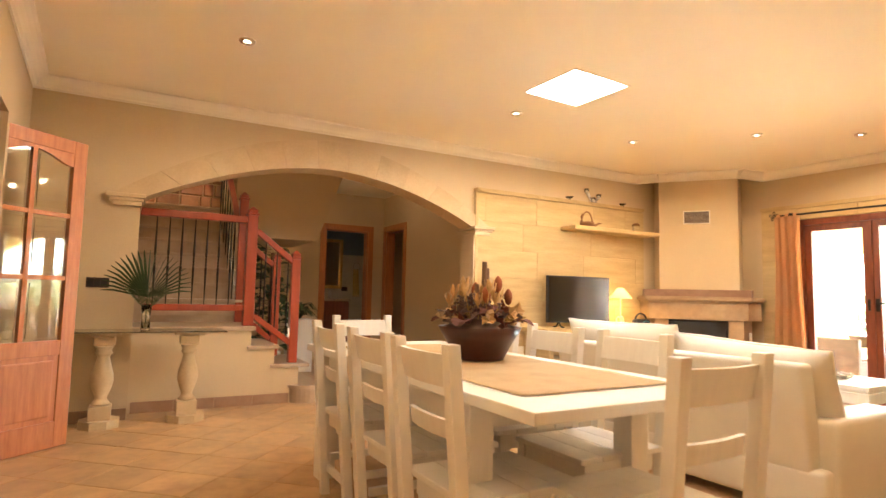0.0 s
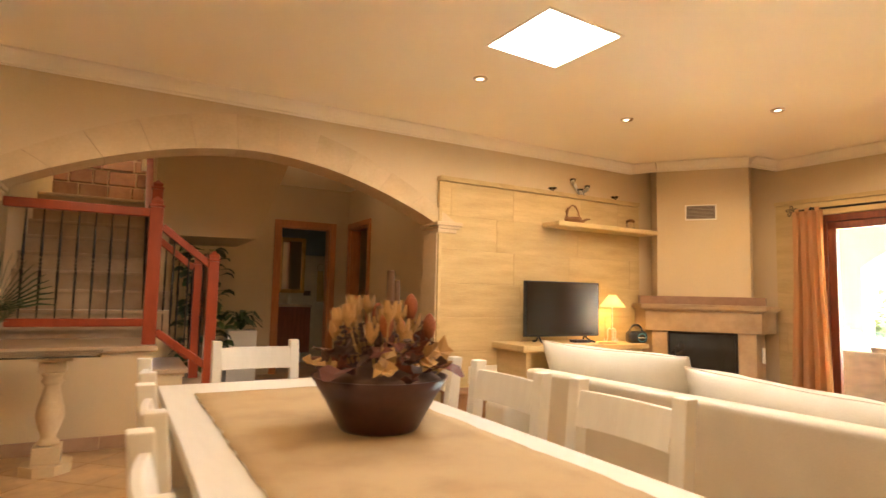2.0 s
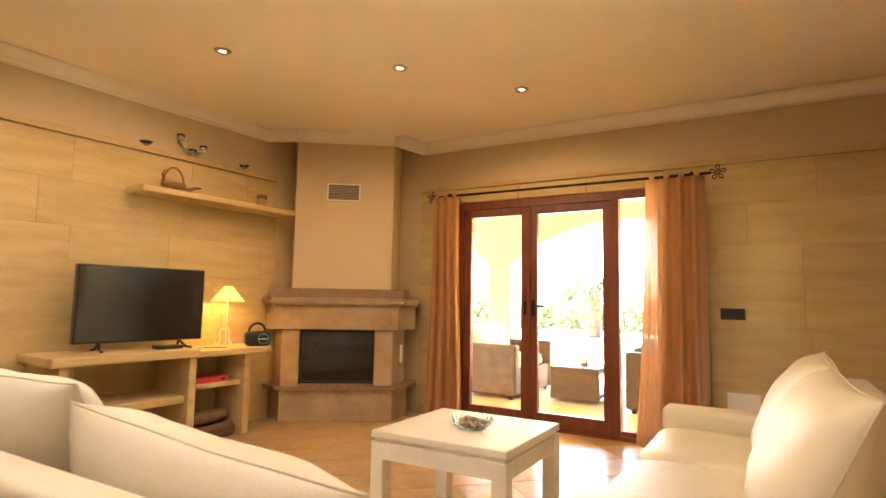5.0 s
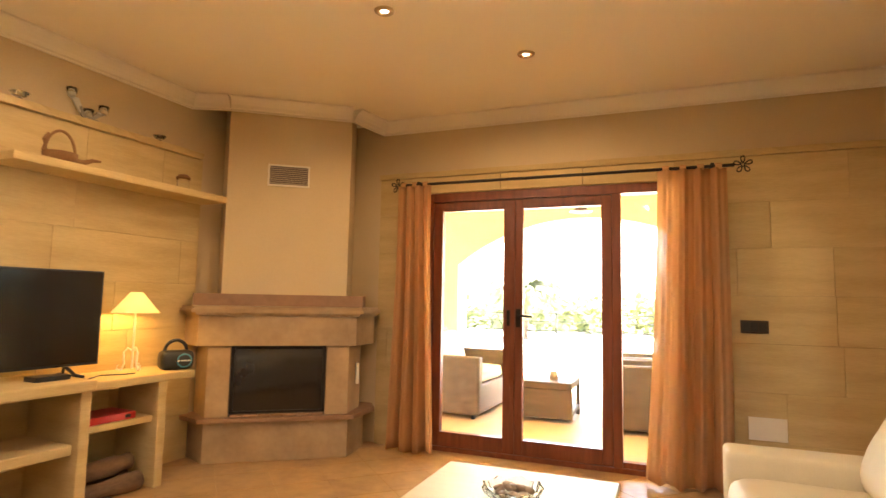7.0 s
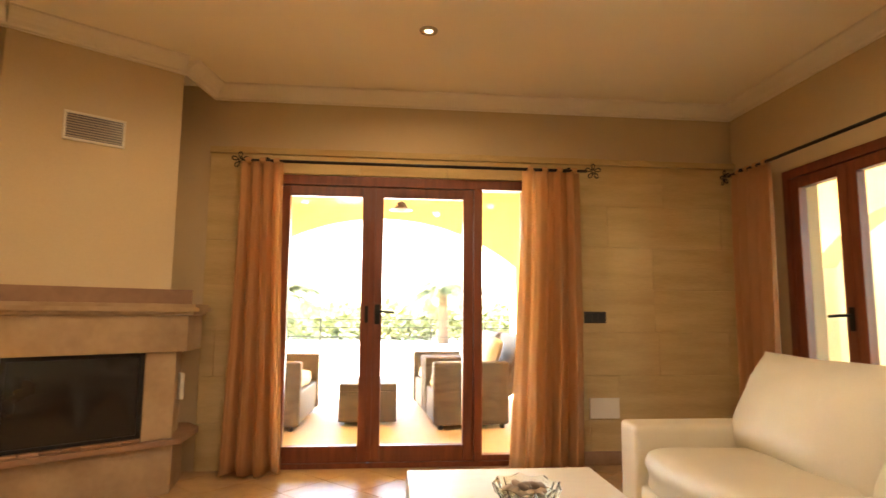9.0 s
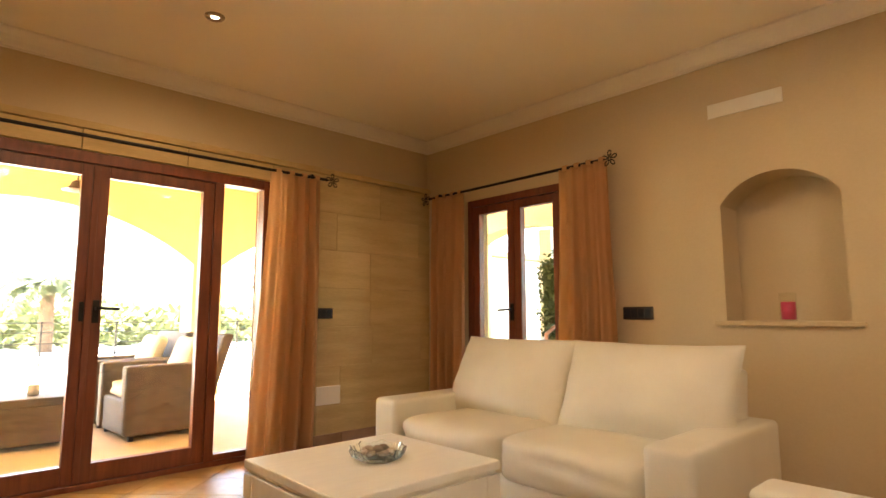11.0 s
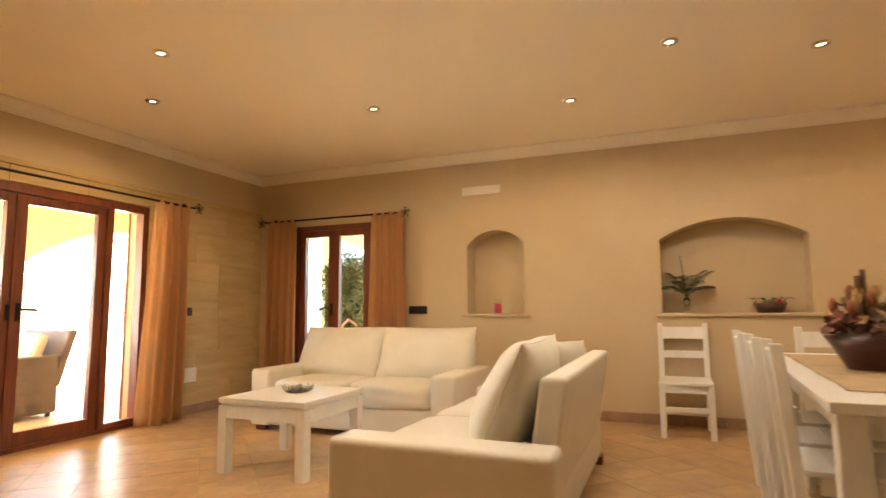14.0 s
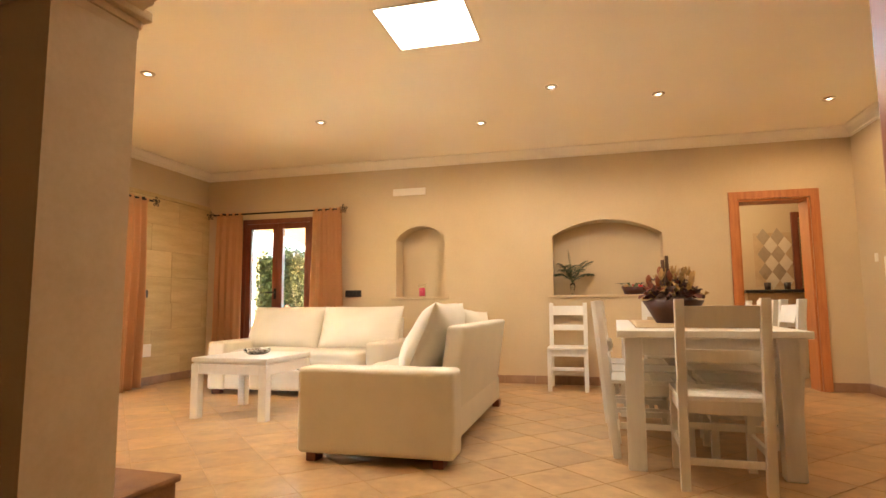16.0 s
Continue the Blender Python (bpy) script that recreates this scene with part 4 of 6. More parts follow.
for k in range(3):
    a = 2 * math.pi * k / 3 + 0.4
    part("scroll_foot", tube([(r * math.cos(a), r * math.sin(a), z) for r, z in ((0.005, 0.13), (0.03, 0.15), (0.05, 0.12), (0.045, 0.05), (0.06, 0.012), (0.085, 0.02), (0.08, 0.045))], 0.006, 7), PLAQUE, LAMP)
ld = bpy.data.lights.new("table_bulb", "POINT")
ld.energy, ld.color, ld.shadow_soft_size = TABLE_LAMP_WATTS, (1.0, 0.6, 0.2), 0.025
new("table_bulb", ld).location = (5.905, 4.835, 1.105)
RADIO = thing("radio", pose(6.12, 4.70, 0.7005, 0, 0, -25), "rounded black portable radio with carrying handle", "radio")
part("body", box((-0.105, -0.06, 0.0), (0.105, 0.06, 0.125), 0.045, 5), PLASTIC, RADIO, smooth=True)
part("handle", tube([(0.07 * math.cos(radians(a)), 0.01, 0.115 + 0.075 * math.sin(radians(a))) for a in range(0, 181, 15)], 0.011, 8), PLASTIC, RADIO)
part("front_ring", tube([(0.035 + 0.045 * math.cos(radians(a)), -0.058, 0.06 + 0.042 * math.sin(radians(a))) for a in range(0, 361, 24)], 0.005, 6), BLUE, RADIO, "blue ring")
for i in range(4):
    part("button", box((-0.01 + i * 0.022, -0.066, 0.055), (0.005 + i * 0.022, -0.058, 0.064), 0.002, 1), PLAQUE, RADIO)
sock = thing("wall_socket", NORTH @ pose(5.62, -0.034, 0.80), "dark brown wall socket above the bench", "socket")
part("plate", box((0, -0.012, 0), (0.075, 0, 0.085), 0.004), SWITCH, sock)
BIND = thing("ring_binder", NORTH @ pose(5.56, -0.36, 0.4405), "red ring binder lying on the shelf", "binder")
part("cover", box((0, 0, 0), (0.31, 0.22, 0.042), 0.004), RED, BIND)
part("label", box((0.24, -0.003, 0.012), (0.275, 0.0, 0.03)), PLASTIC, BIND)
rnd = random.Random(4)
for i, (dz, dy) in enumerate(((0.055, 0.0), (0.055, 0.115), (0.155, 0.05))):
    lg = thing("firewood_log", NORTH @ pose(5.52, -0.33 + dy, dz, 0, 90, 3 * i), "split log of firewood with dark bark", "log", "firewood")
    pr = [(0.052 + rnd.uniform(-0.008, 0.008), k * 0.052) for k in range(9)]
    part("bark", lathe(pr, 12), BARK, lg, smooth=True)
    part("cut_end", lathe([(0.0, 0.417), (0.046, 0.418), (0.046, 0.4165)], 12), DRYGOLD, lg)

# ---- shelf and ornaments on the cladding ----
SHELF = thing("stone_shelf", NORTH @ pose(0, -0.034, 1.875), "thick sandstone wall shelf over the television", "shelf")
bm = box((5.12, -0.26, 0.0), (6.56, 0.0, 0.05), 0.012)
part("board", bm, STONE, SHELF)
BASK = thing("wicker_ornament", NORTH @ pose(5.42, -0.17, 1.9255), "swan-shaped woven straw basket with a tall handle", "ornament")
bm = lathe([(0.0, 0.0), (0.06, 0.0), (0.085, 0.03), (0.09, 0.06), (0.082, 0.06), (0.075, 0.035), (0.0, 0.012)], 20)
part("body", bm, STRAW, BASK, smooth=True)
part("handle", tube([(0.085 * math.cos(radians(a)), 0, 0.05 + 0.14 * math.sin(radians(a))) for a in range(0, 181, 12)], 0.008, 8), STRAW, BASK)
part("neck", tube(((0.08, 0, 0.03), (0.14, 0, 0.035), (0.19, 0, 0.06), (0.24, 0, 0.065)), 0.022, 8, taper=0.006), STRAW, BASK)
part("wing", tube(((-0.085, 0, 0.06), (-0.09, 0, 0.12), (-0.07, 0, 0.16)), 0.018, 8, taper=0.008), STRAW, BASK)
JAR = thing("glass_jar", NORTH @ pose(6.28, -0.15, 1.9255), "small glass jar with a brown lid", "jar")
part("jar", lathe([(0.0, 0), (0.04, 0.0), (0.042, 0.01), (0.042, 0.07), (0.036, 0.085)], 20), GLASS, JAR, smooth=True)
part("lid", lathe([(0.0, 0.12), (0.03, 0.118), (0.048, 0.1), (0.046, 0.085), (0.0, 0.085)], 20), STRAW, JAR, "brown woven lid", smooth=True)
for u, w in ((5.25, 0.05), (6.15, 0.045)):
    dish = thing("glass_dish", NORTH @ pose(u, -0.045, 2.2625), "small clear glass dish on the ledge", "dish", "glass dishes on the ledge")
    part("dish_bowl", lathe([(0.0, 0.0), (0.02, 0.0), (0.012, 0.012), (w * 0.6, 0.02), (w, 0.04), (w - 0.004, 0.04), (0.0, 0.024)], 20), BOTTLE, dish, smooth=True)
CH = thing("candle_holder", NORTH @ pose(5.64, -0.045, 2.2625), "three-cup candle holder of frosted glass fins", "candle holder")
part("base", box((-0.05, -0.028, 0.0), (0.05, 0.028, 0.008), 0.003), FROST, CH)
for x0, x1, h in ((-0.01, -0.115, 0.125), (0.01, 0.10, 0.075)):
    part("glass_fin", prism([(x0, 0.008), (x0 + (x1 - x0) * 0.25, 0.008), (x1, h - 0.012), (x1 - (x1 - x0) * 0.45, h - 0.005)], 0.01, m=pose(0, -0.005, 0)), FROST, CH, "frosted glass fin")
for x, z in ((-0.11, 0.113), (0.0, 0.012), (0.095, 0.062)):
    part("cup", lathe([(0.0, 0.0), (0.018, 0.0), (0.026, 0.02), (0.031, 0.055), (0.0285, 0.055), (0.023, 0.02), (0.0, 0.006)], 20), BOTTLE, CH, "clear glass cup", smooth=True, m=pose(x, 0, z))
    part("candle", lathe([(0.0, 0.008), (0.02, 0.008), (0.022, 0.026), (0.0, 0.028)], 16), PLAQUE, CH, m=pose(x, 0, z))

# ---- switches and plates on the walls ----


def wall_plate(name, m, w, h, material, label, category, group="", keys=0):
    ob = thing(name, m, label, category, group)
    part("plate", box((-w / 2, -0.011, 0), (w / 2, 0, h), 0.003), material, ob)
    for i in range(keys):
        k = (w - 0.02) / keys
        part("rocker", box((-w / 2 + 0.01 + i * k, -0.015, 0.012), (-w / 2 + 0.01 + (i + 1) * k - 0.003, -0.011, h - 0.012), 0.002, 1), PLASTIC, ob)


wall_plate("light_switch", NORTH @ pose(0.375, 0, 1.06), 0.16, 0.08, SWITCH, "dark brown triple light switch", "switch", "brown light switches", 3)
wall_plate("light_switch", pose(7.497, 1.148, 1.008, 0, 0, -90), 0.165, 0.085, SWITCH, "dark brown triple light switch", "switch", "brown light switches", 3)
wall_plate("light_switch", pose(5.375, 0, 1.005, 0, 0, 180), 0.215, 0.085, SWITCH, "dark brown four-key light switch", "switch", "brown light switches", 4)
wall_plate("wall_plaque", pose(7.497, 1.09, 0.325, 0, 0, -90), 0.22, 0.145, PLAQUE, "blank cream cover plate low on the cladding", "cover plate")
wall_plate("wall_plaque", pose(4.64, 0, 2.256, 0, 0, 180), 0.42, 0.088, PLAQUE, "long blank cream cover plate above the niche", "cover plate")
wall_plate("wall_plaque", NORTH @ pose(4.42, -0.034, 0.34), 0.32, 0.16, PLAQUE, "blank cream cover plate beside the bench", "cover plate")
wall_plate("thermostat", pose(-0.15, 0.34, 1.28, 0, 0, 90), 0.05, 0.08, PLAQUE, "small white wall thermostat", "thermostat")
PHONE = thing("intercom", pose(-0.15, 0.66, 1.08, 0, 0, 90), "white wall intercom handset", "intercom")
part("body", box((-0.045, -0.03, 0), (0.045, 0, 0.22), 0.008), PLAQUE, PHONE)
part("handset", box((-0.075, -0.055, 0.0), (-0.047, -0.004, 0.23), 0.012, 3), PLAQUE, PHONE)
part("cord", tube([(-0.06, -0.03, 0.0), (-0.05, -0.03, -0.06), (-0.02, -0.03, -0.07), (0.0, -0.025, -0.03), (0.0, -0.02, 0.01)], 0.005, 6), PLAQUE, PHONE)

# ---- niches ----
for x0, x1 in ((4.13, 4.87), (1.66, 2.97)):
    setting("niche_sill", box((x0, -0.259, 0.972), (x1, 0.028, 0.998), 0.005), TRIMSTONE, "thin stone sill of the niche", "sill")
CAND = thing("candle_glass", pose(4.505, -0.09, 0.9985), "pink candle in a clear glass", "candle")
part("glass", lathe([(0.0, 0.0), (0.042, 0.0), (0.043, 0.16), (0.0405, 0.16)], 24), PANE, CAND, smooth=True)
part("wax", lathe([(0.0, 0.01), (0.0375, 0.01), (0.0375, 0.11), (0.0, 0.11)], 24), PINK, CAND, smooth=True)


def blade(points, width, bm, twist=0.0):
    """A narrow leaf with a folded middle along points."""
    pts = [Vector(p) for p in points]
    n = len(pts)
    rows = []
    for i, p in enumerate(pts):
        d = (pts[min(i + 1, n - 1)] - pts[max(i - 1, 0)]).normalized()
        side = d.cross(Vector((0, 0, 1)))
        side = side.normalized() if side.length > 0.01 else Vector((1, 0, 0))
        side = Matrix.Rotation(twist, 3, d) @ side
        up = side.cross(d)
        w = width * math.sin(math.pi * min(max((i + 0.35) / (n - 0.3), 0.0), 1.0)) * 0.5
        rows.append((bm.verts.new(p - side * w + up * w * 0.25), bm.verts.new(p), bm.verts.new(p + side * w + up * w * 0.25)))
    for a, b in zip(rows, rows[1:]):
        bm.faces.new((a[0], a[1], b[1], b[0]))
        bm.faces.new((a[1], a[2], b[2], b[1]))


def frond(parent, name, a, length, rise, droop, leaflets, leaf_len, width, material, start, stem=0.004, seed=0):
    """A feathered leaf: an arched rib with leaflets on both sides."""
    rnd = random.Random(seed)
    bm = bmesh.new()
    ca, sa = math.cos(a), math.sin(a)
    pts = []
    for i in range(9):
        t = i / 8
        r = length * t
        pts.append(Vector(start) + Vector((ca * r, sa * r, rise * t - droop * t * t)))
    tube(pts, stem, 5, bm, taper=stem * 0.3)
    for i in range(leaflets):
        t = 0.15 + 0.83 * i / leaflets
        k = min(int(t * 8), 7)
        p = pts[k].lerp(pts[k + 1], t * 8 - k)
        d = (pts[k + 1] - pts[k]).normalized()
        ll = leaf_len * (math.sin(math.pi * (0.15 + 0.8 * t))) * rnd.uniform(0.85, 1.1)
        for s in (-1, 1):
            o = Vector((-sa, ca, 0)) * s + d * 0.55 + Vector((0, 0, rnd.uniform(-0.25, 0.1)))
            o.normalize()
            blade([p, p + o * ll * 0.5 + Vector((0, 0, 0.004)), p + o * ll - Vector((0, 0, ll * 0.18))], width, bm)
    return part(name, bm, material, parent)


FERN = thing("fern", pose(2.70, -0.11, 0.9985), "green fern in a small glass vase", "plant")
part("vase", lathe([(0.0, 0), (0.035, 0.0), (0.03, 0.01), (0.012, 0.025), (0.025, 0.06), (0.03, 0.1), (0.024, 0.14), (0.021, 0.14), (0.026, 0.1), (0.0, 0.05)], 20), BOTTLE, FERN, smooth=True)
for k in range(13):
    a = k * 2.4
    if math.sin(a) < -0.55:
        a = -a
    frond(FERN, "frond", a, 0.2 + 0.09 * ((k * 7) % 5) / 5, 0.29 + 0.2 * ((k * 3) % 4) / 4, 0.20, 15, 0.085, 0.016, LEAF, (0, 0, 0.14), 0.003, k)
frond(FERN, "frond", 0.6, 0.05, 0.42, 0.02, 12, 0.05, 0.012, LEAF, (0, 0, 0.14), 0.003, 44)
FRUIT = thing("fruit_basket", pose(2.03, -0.11, 0.9985), "dark woven basket with artificial fruit", "basket")
part("basket", lathe([(0.0, 0.0), (0.1, 0.0), (0.135, 0.085), (0.128, 0.085), (0.095, 0.012), (0.0, 0.012)], 24), BOWLWOOD, FRUIT, smooth=True)
for k in range(9):
    a = k * 0.9
    fr = lathe([(0.0, -0.032), (0.022, -0.024), (0.032, 0.0), (0.022, 0.024), (0.0, 0.032)], 12, m=pose(0.075 * math.cos(a) * (k > 0), 0.06 * math.sin(a) * (k > 0), 0.085))
    part("fruit", fr, (RED, DRYGOLD, PALE)[k % 3], FRUIT, smooth=True)
part("basket_handle", tube([(0.13 * math.cos(radians(a)), 0, 0.08 + 0.03 * math.sin(radians(a))) for a in range(-20, 201, 20)], 0.006, 6), BOWLWOOD, FRUIT)
for k in range(6):
    bm = bmesh.new()
    a = k * 1.1
    blade([(0.1 * math.cos(a), 0.05 * math.sin(a), 0.09), (0.15 * math.cos(a), 0.07 * math.sin(a), 0.13), (0.2 * math.cos(a), 0.09 * math.sin(a), 0.12)], 0.05, bm)
    part("leaf", bm, LEAF, FRUIT)

# ---- dining table and chairs ----
TABLE = thing("dining_table", pose(1.88, 2.31, 0, 0, 0, -2.5), "long white lacquered wooden dining table", "table")
HX, HY = 0.46, 1.09
part("tabletop", box((-HX, -HY, 0.712), (HX, HY, 0.75), 0.005), WHITE, TABLE)
for sx in (-1, 1):
    part("apron", box((sx * 0.375 - 0.012, -0.61, 0.61), (sx * 0.375 + 0.012, 0.88, 0.708), 0.002), WHITE, TABLE)
    part("apron", box((-0.335, (-0.66, 0.93)[sx > 0] - 0.012, 0.61), (0.335, (-0.66, 0.93)[sx > 0] + 0.012, 0.708), 0.002), WHITE, TABLE)
    for y in (-0.66, 0.93):
        part("leg", box((sx * 0.375 - 0.048, y - 0.048, 0), (sx * 0.375 + 0.048, y + 0.048, 0.708), 0.005), WHITE, TABLE)


def make_chair(m):
    """A ladder-back chair; it looks along +y, its back stands at y = -0.2."""
    c = thing("dining_chair", m, "white lacquered ladder-back wooden chair at the dining table", "chair", "white dining chairs")
    for s in (-1, 1):
        bm = box((s * 0.185 - 0.022, -0.022, 0), (s * 0.185 + 0.022, 0.022, 0.912), 0.004)
        for v in bm.verts:
            z = v.co.z
            v.co.y += -0.2 - (0.10 * ((z - 0.42) / 0.52) ** 1.3 if z > 0.42 else 0.03 * (0.42 - z))
        part("back_post", bm, WHITE, c)
        part("front_leg", box((s * 0.185 - 0.021, 0.165, 0), (s * 0.185 + 0.021, 0.207, 0.425), 0.004), WHITE, c)
        part("side_rail", box((s * 0.185 - 0.012, -0.18, 0.36), (s * 0.185 + 0.012, 0.165, 0.424), 0.002), WHITE, c)
        part("stretcher", box((s * 0.185 - 0.011, -0.19, 0.17), (s * 0.185 + 0.011, 0.165, 0.205), 0.002), WHITE, c)
    part("front_rail", box((-0.165, 0.172, 0.36), (0.165, 0.196, 0.424), 0.002), WHITE, c)
    part("front_stretcher", box((-0.165, 0.176, 0.21), (0.165, 0.195, 0.248), 0.002), WHITE, c)
    part("back_stretcher", box((-0.165, -0.215, 0.12), (0.165, -0.197, 0.155), 0.002), WHITE, c)
    part("back_rail", box((-0.165, -0.212, 0.36), (0.165, -0.19, 0.424), 0.002), WHITE, c)
    for i in range(4):
        part("seat_plank", box((-0.205, -0.235 + i * 0.1155, 0.426), (0.205, -0.235 + (i + 1) * 0.1155 - 0.001, 0.448), 0.003, 1), WHITE, c)
    for z0, z1 in ((0.775, 0.878), (0.61, 0.67)):
        bm = box((-0.165, -0.009, z0), (0.165, 0.009, z1), 0.002)
        bmesh.ops.subdivide_edges(bm, edges=[e for e in bm.edges if abs(e.verts[0].co.x - e.verts[1].co.x) > 0.1], cuts=6)
        for v in bm.verts:
            k = (v.co.z - 0.42) / 0.52
            v.co.y += -0.2 - 0.10 * k ** 1.3 - 0.018 * (1 - (v.co.x / 0.165) ** 2)
        part("back_slat", bm, WHITE, c)
    return c


CHAIR = make_chair(pose(1.91, 3.345, 0, 0, 0, 177.5))
for x, y, rz in ((1.57, 1.68, -92), (1.62, 2.21, -92), (1.66, 2.80, -93), (2.19, 1.84, 88), (2.18, 2.35, 88), (2.17, 2.85, 87), (1.855, 1.29, -2), (2.755, 0.345, 0)):
    copy_thing(CHAIR, pose(x, y, 0, 0, 0, rz))
side_chair = [o for o in scene.objects if o.name.startswith("dining_chair")][-1]
side_chair["label"] = "white lacquered ladder-back chair standing against the wall"

RUN = thing("table_runner", pose(1.88, 2.26, 0.7505, 0, 0, -2.5), "coarse jute table runner with frayed edges", "table runner")
rnd = random.Random(6)
bm = bmesh.new()
nx, ny = 16, 44
grid = []
for j in range(ny + 1):
    row = []
    for i in range(nx + 1):
        ex = rnd.uniform(-0.004, 0.004) if i in (0, nx) else 0
        ey = rnd.uniform(-0.005, 0.005) if j in (0, ny) else 0
        x, y = -0.35 + 0.70 * i / nx + ex, -0.84 + 1.70 * j / ny + ey
        row.append(bm.verts.new((x, y, 0.0025 + 0.0022 * (1 + noise.noise(Vector((x * 5, y * 5, 0)))) + 0.003 * max(0, math.sin(y * 11 + x * 3)) ** 8)))
    grid.append(row)
for j in range(ny):
    for i in range(nx):
        bm.faces.new((grid[j][i], grid[j][i + 1], grid[j + 1][i + 1], grid[j + 1][i]))
o = part("cloth", bm, BLANKET, RUN, smooth=True)
o.modifiers.new("thickness", "SOLIDIFY").thickness = 0.002

BOWL = thing("flower_bowl", pose(1.955, 2.31, 0.758), "dark wooden bowl filled with dried flowers and thistles", "flower arrangement")
part("bowl", lathe([(0.0, 0.0), (0.115, 0.0), (0.12, 0.008), (0.165, 0.09), (0.205, 0.155), (0.196, 0.155), (0.155, 0.09), (0.11, 0.02), (0.0, 0.018)], 36), BOWLWOOD, BOWL, smooth=True)
rnd = random.Random(12)
part("filling", lathe([(0.0, 0.2), (0.08, 0.19), (0.15, 0.165), (0.185, 0.145), (0.18, 0.12), (0.0, 0.1)], 24), DRYGREY, BOWL, smooth=True)


def curled(parent, name, p, size, material, seed):
    """A small crumpled dry leaf with lobes."""
    r = random.Random(seed)
    bm = bmesh.new()
    c = bm.verts.new((0, 0, 0))
    ring = []
    for k in range(10):
        a = 2 * math.pi * k / 10
        q = size * (1.0 if k % 2 == 0 else 0.62) * r.uniform(0.8, 1.2)
        ring.append(bm.verts.new((q * math.cos(a), q * math.sin(a), r.uniform(-0.1, 0.55) * size)))
    for k in range(10):
        bm.faces.new((c, ring[k], ring[(k + 1) % 10]))
    part(name, bm, material, parent, m=pose(*p, r.uniform(-60, 60), r.uniform(-60, 60), r.uniform(0, 360)))


for k in range(90):
    a, r = rnd.uniform(0, 6.28), rnd.uniform(0.06, 0.21)
    z = 0.17 + 0.09 * (1 - r / 0.22) + rnd.uniform(-0.015, 0.045)
    curled(BOWL, "dried_leaf", (r * math.cos(a), r * math.sin(a), z), rnd.uniform(0.022, 0.045), (DRYRED, DRYGOLD, DRYGOLD, DRYGREY, DRYRED, BOWLWOOD)[k % 6], k)
for k in range(4):
    bm = bmesh.new()
    a = k * 1.6 + 0.5
    p = Vector((0.15 * math.cos(a), 0.15 * math.sin(a), 0.17))
    d = Vector((math.cos(a), math.sin(a), 0))
    blade([p, p + d * 0.05 + Vector((0, 0, 0.02)), p + d * 0.085 + Vector((0, 0, 0.012)), p + d * 0.115 - Vector((0, 0, 0.004))], 0.10, bm)
    part("broad_leaf", bm, DRYRED, BOWL, "broad curled dark red leaf")
for k, (x, y, h) in enumerate(((0.07, -0.05, 0.36), (0.15, -0.03, 0.30), (0.02, 0.07, 0.33), (-0.03, -0.09, 0.31), (0.10, 0.08, 0.29))):
    part("thistle_stem", tube(((x * 0.6, y * 0.6, 0.15), (x, y, h - 0.05)), 0.003, 5), DRYGOLD, BOWL)
    tp = part("thistle", lathe([(0.0, -0.042), (0.013, -0.034), (0.021, -0.008), (0.020, 0.016), (0.010, 0.034), (0.0, 0.042)], 14), THISTLE, BOWL, "orange thistle head", smooth=True, m=pose(x, y, h))
for k in range(17):
    a = 2.4 * k
    x, y, h = (0.05 + 0.006 * k) * math.cos(a) - 0.03, (0.05 + 0.006 * k) * math.sin(a), 0.27 + 0.09 * ((k * 5) % 7) / 7
    bm = tube(((x * 0.5, y * 0.5, 0.15), (x, y, h)), 0.0028, 5)
    for s in range(5):
        b = s * 1.257
        blade([(x, y, h - 0.02), (x + 0.02 * math.cos(b), y + 0.02 * math.sin(b), h + 0.01), (x + 0.026 * math.cos(b), y + 0.026 * math.sin(b), h + 0.045)], 0.022, bm)
    part("dried_flower", bm, DRYGOLD, BOWL)
for k in range(40):
    a, r = rnd.uniform(0, 6.28), rnd.uniform(0.02, 0.15)
    x, y, h = r * math.cos(a), r * math.sin(a), rnd.uniform(0.22, 0.31)
    bm = tube(((x * 0.7, y * 0.7, 0.15), (x, y, h)), 0.0018, 4)
    for q in range(7):
        lathe([(0.0, -0.007), (0.007, 0.0), (0.0, 0.007)], 5, bm, pose(x + rnd.uniform(-0.016, 0.016), y + rnd.uniform(-0.016, 0.016), h + rnd.uniform(-0.04, 0.015)))
    part("lavender_sprig", bm, DRYGREY, BOWL)
for k, (x, y, h) in enumerate(((0.03, 0.01, 0.47), (0.06, 0.03, 0.44), (0.015, 0.05, 0.36))):
    part("bamboo_stick", lathe([(0.013, 0.14), (0.013, h - 0.1), (0.015, h - 0.095), (0.013, h - 0.09), (0.012, h), (0.009, h), (0.009, h - 0.03), (0.0, h - 0.03)], 12), BARK, BOWL, m=pose(x, y, 0))

# ---- sofas and coffee table ----


